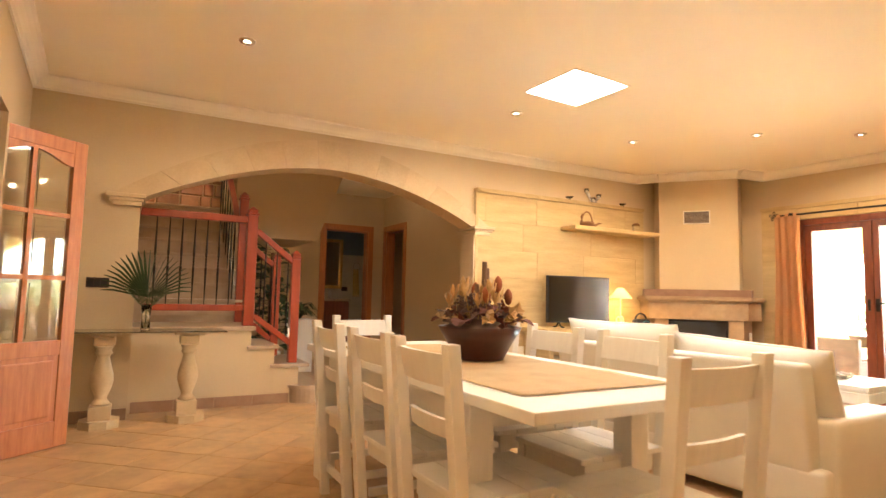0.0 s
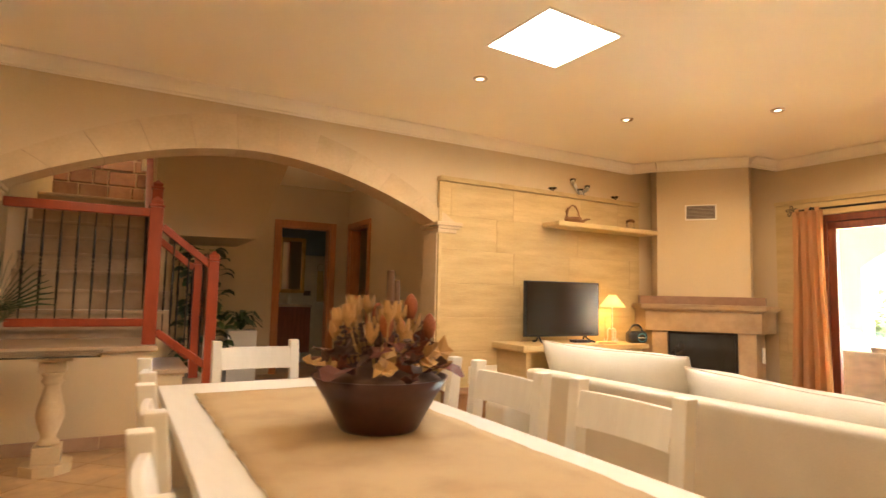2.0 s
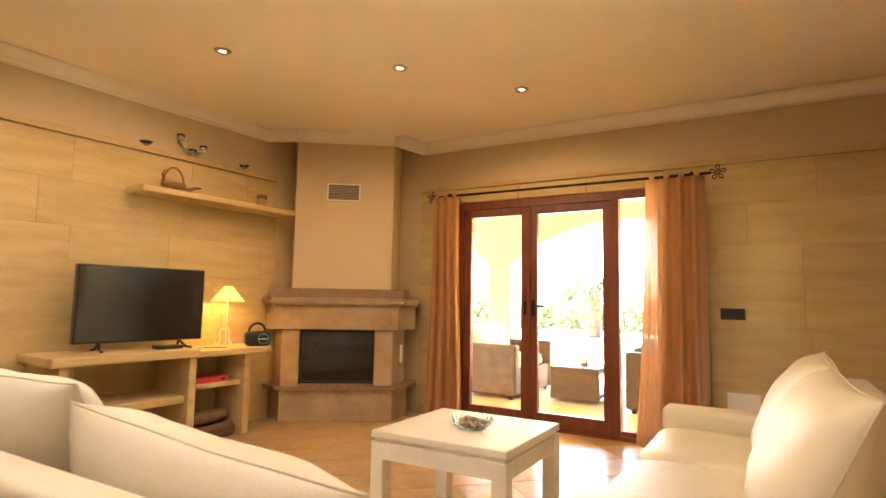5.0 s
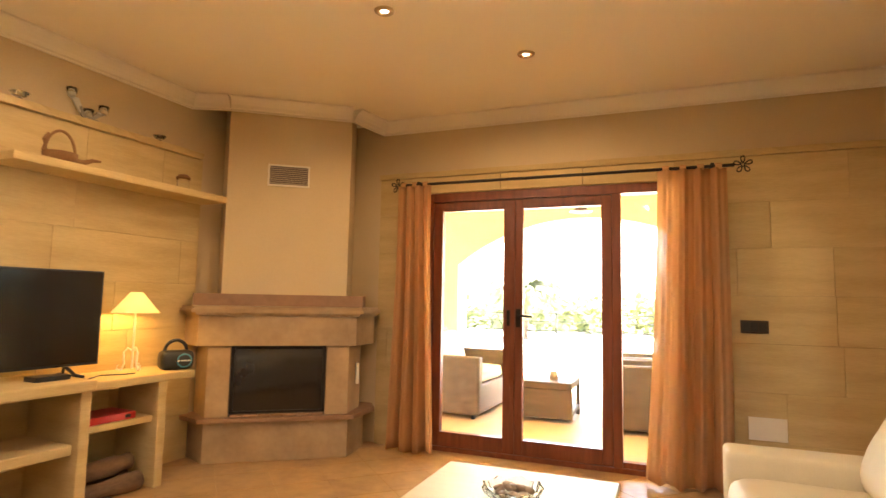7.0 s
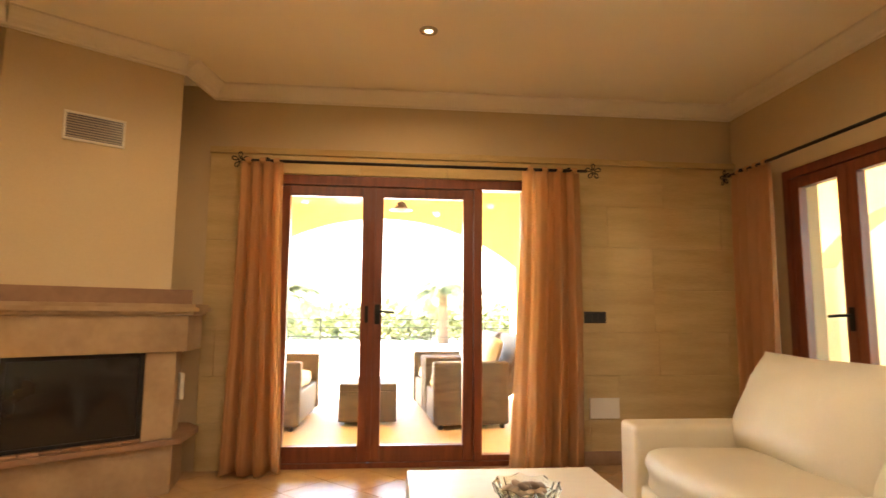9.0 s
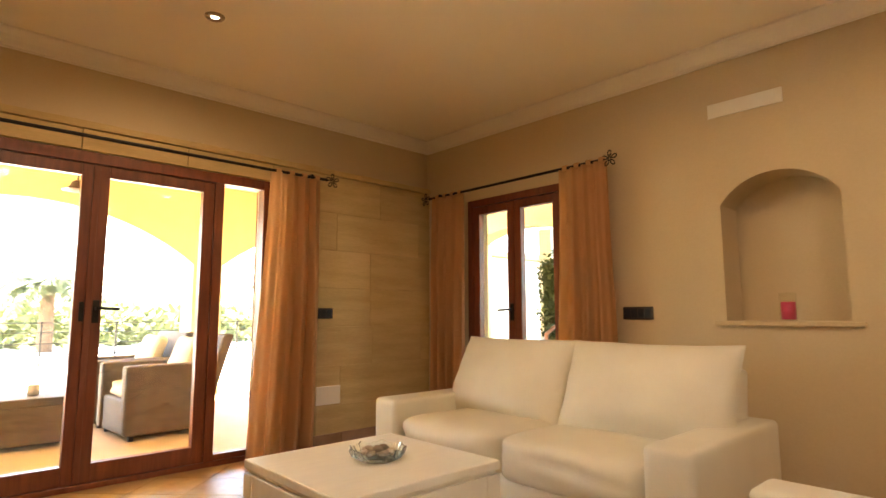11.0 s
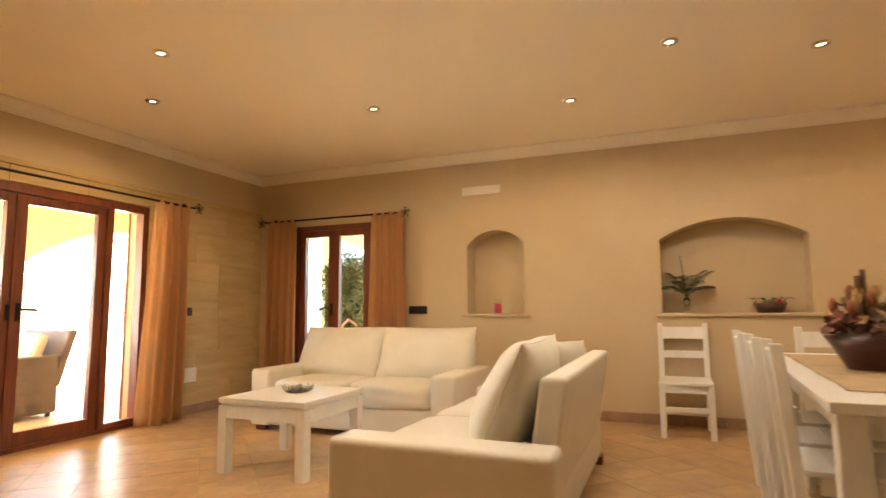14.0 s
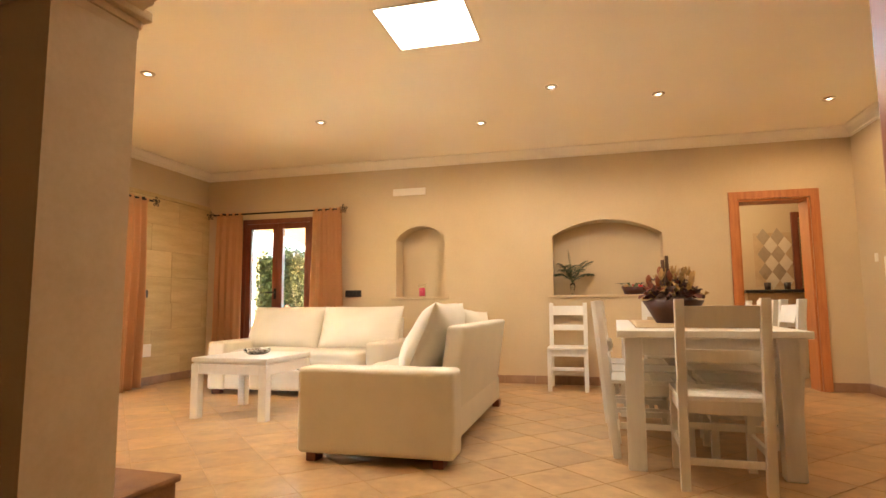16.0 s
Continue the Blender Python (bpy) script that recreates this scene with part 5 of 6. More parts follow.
def sofa(name, m, length, depth, seats, pillows, label, inset=0.12, inset2=0.12, slump=0.0):
    """A leather sofa from x = 0 to length; it looks along +y, its back stands at y = 0."""
    s = thing(name, m, label, "sofa", "white leather sofas")
    part("plinth", box((0.02, 0.10, 0.055), (length - 0.02, depth - 0.02, 0.26), 0.03, 4), LEATHER, s, smooth=True)
    for x0, x1, y0, top in ((0.0, 0.20, 0.02, 0.535), (length - 0.20, length, 0.02 + 4 * slump, 0.535 - slump)):
        bm = box((x0, y0, 0.05), (x1, depth, top), 0.035, 5)
        part("arm", bm, LEATHER, s, smooth=True)
    bm = box((inset, 0.03, 0.06), (length - inset2, 0.15, 0.765), 0.03, 4)
    for v in bm.verts:
        v.co.y -= 0.11 * (v.co.z - 0.06) / 0.74 - 0.10
    part("back", bm, LEATHER, s, smooth=True)
    w = (length - 0.42) / seats
    for i in range(seats):
        bm = pillow(w - 0.008, depth - 0.22, 0.22, 0.06, 10, seed=i + 3)
        part("seat_cushion", bm, LEATHER, s, smooth=True, m=pose(0.21 + (i + 0.5) * w, depth / 2 + 0.12, 0.345))
    wp = (length - inset - inset2 + 0.08) / pillows
    for i in range(pillows):
        bm, line = knife_cushion(wp + 0.03, 0.29, 0.55, seed=i + 11)
        back = part("back_cushion", bm, LEATHER, s, smooth=True, m=pose(inset - 0.04 + (i + 0.5) * wp, 0.33, 0.635 + slump * (0.5 - 1.5 * i), 24, 60 * slump * i, 2 - 4 * i))
        part("piping", tube(line, 0.0035, 6), LEATHER, back, smooth=True)
    for x in (0.08, length - 0.08):
        for y in (0.12, depth - 0.08):
            part("foot", box((x - 0.05, y - 0.03, 0.0), (x + 0.05, y + 0.03, 0.055), 0.004), FRAMEWOOD, s)
    return s


sofa("sofa", pose(3.23, 3.52, 0, 0, 0, -90), 2.12, 0.96, 2, 2, "white leather two-seat sofa with its back to the dining table", 0.36, 0.08, 0.04)
sofa("sofa", pose(4.42, 0.46, 0), 1.95, 0.99, 2, 2, "white leather two-seat sofa facing the coffee table")
CT = thing("coffee_table", pose(5.316, 2.228, 0, 0, 0, 0), "square white lacquered coffee table with a thick top", "coffee table")
part("top", box((-0.342, -0.356, 0.45), (0.342, 0.356, 0.485), 0.006), WHITE, CT)
part("top_fillet", box((-0.328, -0.342, 0.435), (0.328, 0.342, 0.4495)), WHITE, CT)
part("apron", box((-0.338, -0.352, 0.355), (0.338, 0.352, 0.435), 0.003), WHITE, CT)
for sx in (-1, 1):
    for sy in (-1, 1):
        part("leg", box((sx * 0.308 - 0.034, sy * 0.32 - 0.036, 0), (sx * 0.308 + 0.034, sy * 0.32 + 0.036, 0.435), 0.005), WHITE, CT)
ASH = thing("glass_bowl", pose(5.30, 2.21, 0.4855), "cut crystal bowl filled with pebbles", "bowl")
prof = [(0.0, 0.0), (0.07, 0.0), (0.1, 0.02), (0.11, 0.045), (0.102, 0.045), (0.09, 0.022), (0.06, 0.012), (0.0, 0.012)]
bm = lathe(prof, 32)
for v in bm.verts:
    a = math.atan2(v.co.y, v.co.x)
    v.co.z += 0.006 * math.cos(8 * a) * (v.co.z / 0.045)
    k = 1 + 0.03 * math.cos(16 * a)
    v.co.x *= k
    v.co.y *= k
part("bowl", bm, BOTTLE, ASH)
rnd = random.Random(9)
for k in range(13):
    a, r = k * 2.4, 0.018 * math.sqrt(k)
    bm = lathe([(0.0, -0.012), (0.017, -0.007), (0.022, 0.0), (0.016, 0.008), (0.0, 0.012)], 10)
    part("pebble", bm, PEBBLE, ASH, smooth=True, m=pose(r * math.cos(a), r * math.sin(a), 0.028 + 0.012 * (k < 4), rnd.uniform(-30, 30), rnd.uniform(-30, 30), rnd.uniform(0, 180)))

# log basket beside the bench
LB = thing("log_basket", NORTH @ pose(4.10, -0.21, 0), "brown wicker log basket on short iron legs", "basket")
bm = box((-0.16, -0.13, 0.07), (0.16, 0.13, 0.30), 0.02, 3)
part("basket", bm, STRAW, LB)
part("rim", box((-0.17, -0.14, 0.29), (0.17, 0.14, 0.315), 0.01, 2), STRAW, LB)
for sx in (-1, 1):
    for sy in (-1, 1):
        part("leg", tube(((sx * 0.13, sy * 0.1, 0.08), (sx * 0.15, sy * 0.12, 0.03), (sx * 0.145, sy * 0.12, 0.0)), 0.008), IRON, LB)

# ---- console by the arch ----
CON = thing("console_table", NORTH @ pose(0, 0, 0), "glass console on two turned stone balusters", "console table")
gl = part("glass_top", box((0.20, -0.42, 0.722), (1.32, -0.03, 0.732), 0.002), TABLEGLASS, CON)
for u in (0.46, 1.06):
    prof = [(0.05, 0.165), (0.062, 0.17), (0.062, 0.185), (0.048, 0.2), (0.04, 0.22), (0.062, 0.28), (0.078, 0.34), (0.074, 0.40), (0.055, 0.47), (0.042, 0.53), (0.05, 0.545), (0.062, 0.56), (0.05, 0.58), (0.062, 0.60), (0.062, 0.615), (0.0, 0.615)]
    b = part("baluster", lathe(prof, 24), TRIMSTONE, CON, "turned pale stone baluster", smooth=True, m=pose(u, -0.2, 0))
    part("plinth", box((u - 0.075, -0.275, 0.06), (u + 0.075, -0.125, 0.165), 0.004), TRIMSTONE, CON)
    part("base", slab([(u + 0.145 * math.cos(radians(a)), -0.2 + 0.145 * math.sin(radians(a))) for a in range(22, 382, 45)], 0.0, 0.06), TRIMSTONE, CON)
    part("capital", box((u - 0.11, -0.29, 0.69), (u + 0.11, -0.11, 0.7205), 0.006), TRIMSTONE, CON)
    part("capital", box((u - 0.075, -0.265, 0.616), (u + 0.075, -0.135, 0.689), 0.014, 3), TRIMSTONE, CON)
VASE = thing("vase", NORTH @ pose(0.73, -0.22, 0.7325), "glass vase with palm and olive twigs on the console", "vase")
part("glass", lathe([(0.0, 0.0), (0.032, 0.0), (0.034, 0.01), (0.03, 0.1), (0.04, 0.2), (0.037, 0.2), (0.027, 0.1), (0.028, 0.015), (0.0, 0.012)], 24), BOTTLE, VASE, smooth=True)
bm = bmesh.new()
for k in range(25):
    a = radians(12 + 156 * k / 24)
    l = 0.40 * (0.8 + 0.2 * math.sin(a))
    d = Vector((math.cos(a), -0.25, math.sin(a))).normalized()
    blade([(0, 0, 0.26), Vector((0, 0, 0.26)) + d * l * 0.4, Vector((0, 0, 0.26)) + d * l * 0.75, Vector((0, 0, 0.26)) + d * l - Vector((0, 0, 0.02))], 0.022, bm, 0.8)
tube(((0, 0, 0.05), (0, 0, 0.27)), 0.004, 6, bm)
part("palm_fan", bm, LEAF, VASE, "fan-shaped palm leaf")
rnd = random.Random(31)
for k in range(9):
    a = k * 0.7
    bm = bmesh.new()
    p0, d = Vector((0, 0, 0.15)), Vector((math.cos(a) * 0.7, math.sin(a) * 0.5 - 0.15, 0.75)).normalized()
    tube((p0, p0 + d * 0.12, p0 + d * 0.24), 0.002, 5, bm)
    for i in range(8):
        q = p0 + d * (0.07 + 0.021 * i)
        for s in (-1, 1):
            e = (d.cross(Vector((0, 0, 1))).normalized() * s + d * 0.6 + Vector((0, 0, rnd.uniform(-0.4, 0.4)))).normalized()
            blade([q, q + e * 0.03, q + e * 0.06], 0.014, bm)
    part("olive_twig", bm, PALE, VASE)

# ---- open glazed door by the west wall ----
LEAFD = thing("glazed_door", pose(-0.303, 4.24, 0.006, 0, 0, 40), "open orange pine door with bevelled glass panes", "door")
W, HD = 0.716, 2.05
for lo, hi in (((0, -0.02, 0), (0.095, 0.02, HD)), ((W - 0.095, -0.02, 0), (W, 0.02, HD)), ((0.095, -0.02, 0.0), (W - 0.095, 0.02, 0.17)), ((0.095, -0.02, 0.60), (W - 0.095, 0.02, 0.70)), ((0.095, -0.02, HD - 0.09), (W - 0.095, 0.02, HD))):
    part("door_frame", box(lo, hi, 0.004), DOORWOOD, LEAFD)
part("panel", box((0.09, -0.009, 0.165), (W - 0.09, 0.009, 0.605)), DOORWOOD, LEAFD)
part("panel_field", box((0.125, -0.016, 0.20), (W - 0.125, 0.016, 0.57), 0.012, 2), DOORWOOD, LEAFD)
mid = W / 2
part("glazing_bar", box((mid - 0.016, -0.016, 0.70), (mid + 0.016, 0.016, HD - 0.09), 0.003), DOORWOOD, LEAFD)
for z in (1.11, 1.53):
    part("glazing_bar", box((0.095, -0.016, z - 0.015), (mid - 0.016, 0.016, z + 0.015), 0.003), DOORWOOD, LEAFD)
    part("glazing_bar", box((mid + 0.016, -0.016, z - 0.015), (W - 0.095, 0.016, z + 0.015), 0.003), DOORWOOD, LEAFD)
for x0, x1, s in ((0.095, mid - 0.016, 1), (mid + 0.016, W - 0.095, -1)):
    xs = [x0 + (x1 - x0) * i / 8 for i in range(9)]
    curve = [(x, 1.87 + 0.07 * (0.5 - 0.5 * math.cos(math.pi * ((i / 8) if s > 0 else 1 - i / 8)))) for i, x in enumerate(xs)]
    part("arched_rail", prism([(x0, HD - 0.088), (x1, HD - 0.088)] + curve[::-1], 0.03, m=pose(0, -0.015, 0)), DOORWOOD, LEAFD)
    for z0, z1 in ((0.70, 1.095), (1.125, 1.515), (1.545, 1.935)):
        bm = box((x0 - 0.004, -0.004, z0 - 0.004), (x1 + 0.004, 0.004, z1 + 0.004))
        box((x0 + 0.022, -0.0065, z0 + 0.022), (x1 - 0.022, 0.0065, z1 - 0.022), 0.0022, 1, bm)
        part("bevelled_pane", bm, GLASS, LEAFD, "bevelled clear glass pane")
door_casing("door_4", -4.26, -3.46, 2.1, pose(-0.15, 0, 0, 0, 0, -90) @ pose(0, 0, 0, 0, 0, 180) @ pose(0, 0, 0), DOORWOOD, 0.12, label="orange pine frame of the entrance door")

# ---- stair rails, plants and bathroom ----
RAIL = thing("stair_railing", NORTH @ pose(0.06, 0.24, -0.012), "red stained wooden stair railing with turned iron balusters", "railing")


def newel(u, v, z0, z1, w=0.045):
    post = part("newel_post", box((u - w, v - w, z0), (u + w, v + w, z1), 0.006), REDWOOD, RAIL, "square red newel post")
    bm = box((u - w - 0.008, v - w - 0.008, z1), (u + w + 0.008, v + w + 0.008, z1 + 0.02), 0.006)
    lathe([(w * 1.2, z1 + 0.02), (w * 1.35, z1 + 0.05), (0.0, z1 + 0.09)], 4, bm, pose(u, v, 0) @ pose(0, 0, 0, 0, 0, 45))
    part("newel_cap", bm, REDWOOD, RAIL)


def handrail(p, q, w=0.032, h=0.028):
    p, q = Vector(p), Vector(q)
    d = q - p
    bm = box((0, -w, -h), (d.length, w, h), 0.01, 3)
    m = Matrix.Translation(p) @ d.to_track_quat("X", "Z").to_matrix().to_4x4()
    part("handrail", bm, REDWOOD, RAIL, m=m)


def baluster(u, v, z0, z1):
    prof = [(0.005, 0.0)]
    mid = (z1 - z0) / 2
    for k in range(-4, 5):
        prof.append((0.005 + (0.006 if k % 2 == 0 else 0.0), mid + k * 0.014))
    prof.append((0.005, z1 - z0))
    part("iron_baluster", lathe(prof, 8), IRON, RAIL, m=pose(u, v, z0))


newel(1.975, 0.10, 0.18, 1.40, 0.042)
newel(1.54, 0.10, 0.742, 1.80, 0.048)
newel(1.93, 0.76, 0.382, 1.40, 0.04)
newel(1.56, 0.78, 0.742, 2.05, 0.044)
handrail((0.585, 0.10, 1.755), (1.495, 0.10, 1.755), 0.036, 0.034)
handrail((0.645, 0.10, 0.91), (1.495, 0.10, 0.91), 0.03, 0.03)
handrail((1.585, 0.10, 1.655), (1.96, 0.10, 1.36))
handrail((1.585, 0.10, 0.84), (1.96, 0.10, 0.56))
handrail((1.60, 0.77, 1.60), (1.89, 0.76, 1.36))
handrail((1.60, 0.77, 0.80), (1.89, 0.76, 0.56))
handrail((1.50, 0.80, 1.85), (1.50, 2.5, 3.15))
for i in range(7):
    baluster(0.72 + i * 0.106, 0.10, 0.94, 1.722)
for i in range(3):
    u = 1.68 + i * 0.11
    baluster(u, 0.095, 0.86 - 0.74 * (u - 1.585), 1.63 - 0.74 * (u - 1.585))
    baluster(u - 0.02, 0.765, 0.80 - 0.8 * (u - 1.62), 1.575 - 0.8 * (u - 1.62))
for i in range(7):
    baluster(1.50, 0.92 + 0.225 * i, 0.98 + 0.168 * i, 1.92 + 0.172 * i)

PL = thing("climbing_plant", NORTH @ pose(2.17, 2.08, 0), "tall climbing plant with broad dark leaves in a pot", "plant")
part("pot", lathe([(0.0, 0), (0.12, 0.0), (0.15, 0.3), (0.14, 0.3), (0.115, 0.02), (0.0, 0.02)], 24), WHITEWALL, PL, smooth=True)
part("moss_pole", lathe([(0.03, 0.2), (0.03, 1.55), (0.0, 1.56)], 12), BARK, PL)
rnd = random.Random(14)
for k in range(110):
    z, a = rnd.uniform(0.35, 1.60), rnd.uniform(0, 6.28)
    r = rnd.uniform(0.06, 0.19) * (1.1 - 0.25 * (z - 0.4))
    p, d = Vector((0.03 * math.cos(a), 0.03 * math.sin(a), z)), Vector((math.cos(a), math.sin(a), rnd.uniform(-0.2, 0.5)))
    bm = bmesh.new()
    e = p + d * r
    tube((p, p + d * r * 0.5, e), 0.0025, 4, bm)
    blade([e, e + d * 0.05, e + d * 0.09 - Vector((0, 0, 0.02)), e + d * 0.125 - Vector((0, 0, 0.06))], 0.10, bm, rnd.uniform(-0.6, 0.6))
    part("leaf", bm, LEAF, PL)
PL2 = thing("potted_plant", NORTH @ pose(2.62, 2.38, 0), "low leafy plant in a square white planter", "plant")
part("planter", box((-0.16, -0.14, 0), (0.16, 0.14, 0.70), 0.01), WHITEWALL, PL2)
for k in range(34):
    a = k * 2.4
    bm = bmesh.new()
    d = Vector((math.cos(a), math.sin(a), 0))
    h = 0.10 + 0.14 * ((k * 5) % 7) / 7
    p = Vector((0, 0, 0.68))
    blade([p, p + d * 0.07 + Vector((0, 0, h)), p + d * 0.16 + Vector((0, 0, h + 0.02)), p + d * 0.25 + Vector((0, 0, h - 0.06))], 0.05, bm)
    part("leaf", bm, LEAF, PL2)
MIR = thing("bathroom_mirror", NORTH @ pose(3.76, 4.855, 1.2), "gilt framed bathroom mirror", "mirror")
part("mirror_glass", box((-0.12, -0.012, 0.0), (0.2, 0, 0.8)), MIRROR, MIR)
for lo, hi in (((-0.18, -0.04, -0.06), (-0.12, 0, 0.86)), ((0.2, -0.04, -0.06), (0.26, 0, 0.86)), ((-0.12, -0.04, -0.06), (0.2, 0, 0.0)), ((-0.12, -0.04, 0.8), (0.2, 0, 0.86))):
    part("gilt_frame", box(lo, hi, 0.012, 2), GOLD, MIR)
VAN = thing("washstand", NORTH @ pose(3.62, 4.58, 0.1), "dark wooden bathroom washstand", "washstand")
part("cabinet", box((-0.4, -0.2, 0.1), (0.4, 0.25, 0.82), 0.01), FRAMEWOOD, VAN)
part("basin_top", box((-0.42, -0.22, 0.822), (0.42, 0.27, 0.86), 0.01), MARBLE, VAN)
part("soap_bottle", lathe([(0.0, 0), (0.03, 0), (0.03, 0.1), (0.01, 0.13), (0.01, 0.16), (0.0, 0.16)], 12), PLAQUE, VAN, m=pose(0.1, 0, 0.8605), smooth=True)
TW = thing("towel_ring", NORTH @ pose(4.30, 4.85, 1.52), "yellow towel hanging from a metal ring", "towel")
part("ring", tube([(0.07 * math.cos(radians(a)), -0.03, 0.07 * math.sin(radians(a)) + 0.05) for a in range(0, 361, 20)], 0.006, 6), NICKEL, TW)
bm = bmesh.new()
rows = []
for j in range(12):
    rows.append([bm.verts.new((-0.06 + 0.12 * i / 10 * (0.7 + 0.3 * j / 11), -0.035 + 0.012 * math.sin(i * 1.6), 0.0 - 0.52 * j / 11)) for i in range(11)])
for j in range(11):
    for i in range(10):
        bm.faces.new((rows[j][i], rows[j][i + 1], rows[j + 1][i + 1], rows[j + 1][i]))
o = part("towel", bm, TOWEL, TW, smooth=True)
o.modifiers.new("thickness", "SOLIDIFY").thickness = 0.012
wall_plate("wall_socket", NORTH @ pose(4.08, 4.858, 1.10), 0.12, 0.08, SWITCH, "dark bathroom wall socket", "socket")

# ---- kitchen ----
KC = thing("kitchen_counter", pose(0.2, -1.95, 0), "brown marble-fronted kitchen counter with dark worktop", "counter")
part("body", box((-0.9, -0.28, 0.0), (0.3, 0.3, 1.03), 0.005), FIRESTONE, KC)
part("worktop", box((-0.92, -0.3, 1.032), (0.32, 0.33, 1.07), 0.006), PLASTIC, KC)
for x in (0.18, -0.06):
    cup = thing("dark_cup", pose(x, -1.9, 1.0705), "small dark cup on the counter", "cup")
    part("cup", lathe([(0.0, 0), (0.035, 0), (0.045, 0.1), (0.04, 0.1), (0.03, 0.01), (0, 0.01)], 16), SWITCH, cup, smooth=True)
KW = thing("shuttered_window", pose(-0.62, -2.298, 1.02), "dark brown kitchen window with slatted shutters", "window")
for lo, hi in (((-0.35, 0.0, 0), (-0.27, 0.05, 1.15)), ((0.27, 0.0, 0), (0.35, 0.05, 1.15)), ((-0.27, 0.0, 0), (0.27, 0.05, 0.08)), ((-0.27, 0.0, 1.07), (0.27, 0.05, 1.15))):
    part("frame", box(lo, hi, 0.004), FRAMEWOOD, KW)
for i in range(20):
    part("slat", box((-0.27, 0.01, 0.09 + i * 0.049), (0.27, 0.025, 0.125 + i * 0.049), 0.002, 1), BROWNTILE, KW)
kch = copy_thing(CHAIR, pose(0.30, -1.25, 0, 0, 0, 200))
kch["label"] = "white lacquered ladder-back chair in the kitchen"
# Added fill light without any fixture, brightens the kitchen behind the door.
kd = bpy.data.lights.new("kitchen_bulb", "POINT")
kd.energy, kd.color, kd.shadow_soft_size = 1.5, (1, 0.78, 0.52), 0.1
new("kitchen_bulb", kd).location = (1.2, -1.3, 2.5)
# Weak fill added for the hall; no lamp hangs there.
hd = bpy.data.lights.new("hall_bulb", "POINT")
hd.energy, hd.color, hd.shadow_soft_size = 0.10, WARM, 0.1
new("hall_bulb", hd).location = NORTH @ Vector((3.5, 2.1, 2.6))
# Fill light added high in the stairwell to lift steps and rubble wall.
sd = bpy.data.lights.new("stair_bulb", "POINT")
sd.energy, sd.color, sd.shadow_soft_size = 0.75, WARM, 0.1
new("stair_bulb", sd).location = NORTH @ Vector((1.1, 2.2, 4.2))

# ---- terrace and garden ----
setting("ground", box((-40, -60, -0.6), (160, 60, -0.42)), GRASS, "dry lawn reaching far beyond the terrace", "ground")
TERR = setting("pavement_terrace", box((7.74, -5.2, -0.42), (13.2, 9.0, -0.02)), PATIO, "terrace paved with warm beige tiles", "terrace")
setting("pavement_garden", box((2.6, -5.2, -0.42), (7.74, -0.27, -0.025)), PATIO, "paved strip beside the garden door", "terrace")
setting("pavement_pool", box((13.2, -14, -0.42), (30, 14, -0.10)), WHITEWALL, "pale sunlit pool terrace", "terrace")
# porch with arches
porch = [(-5.2, -0.02), (-4.9, -0.02)]
outline = [(-5.2, 0), (-5.2, 2.9), (9.0, 2.9), (9.0, 0), (8.6, 0)]
for y1, y0 in ((8.6, 5.05), (4.65, 0.85), (0.45, -3.35)):
    outline += [(y1, 1.75)] + arch_hole(y0, y1, 0, 1.75, 2.42)[2:][1:-1] + [(y0, 1.75), (y0, 0)]
    nxt = {8.6: 4.65, 4.65: 0.45, 0.45: None}[y1]
    if nxt is not None:
        outline += [(nxt, 0)]
setting("wall_porch", prism(outline, -0.4), YELLOW, "yellow rendered porch arcade with wide arches", "arcade", m=pose(11.4, 0, -0.02, 0, 0, 90))
setting("ceiling_porch", box((7.76, -5.2, 2.85), (11.9, 9.0, 3.0)), YELLOW, "yellow porch ceiling", "ceiling")
south = [(2.6, 0), (2.6, 2.9), (11.0, 2.9), (11.0, 0), (10.6, 0), (10.6, 1.75)] + arch_hole(7.35, 10.6, 0, 1.75, 2.42)[2:][1:-1] + [(7.35, 1.75), (7.35, 0), (6.95, 0), (6.95, 1.75)] + arch_hole(3.4, 6.95, 0, 1.75, 2.42)[2:][1:-1] + [(3.4, 1.75), (3.4, 0)]
setting("wall_porch_south", prism(south, 0.35, m=pose(0, -3.45, -0.02)), YELLOW, "yellow rendered arcade of the side porch", "arcade")
setting("ceiling_porch_south", box((2.6, -3.45, 2.85), (7.755, -0.27, 3.0)), YELLOW, "yellow ceiling of the side porch", "ceiling")
setting("roof_house", box((-0.6, -0.5, 4.52), (7.8, 11, 4.7)), ROOFTILE, "clay tiled roof of the house", "roof")
setting("wall_porch_side", box((7.76, 8.8, 0), (11.4, 9.0, 2.9)), YELLOW, "yellow end wall of the porch", "wall")


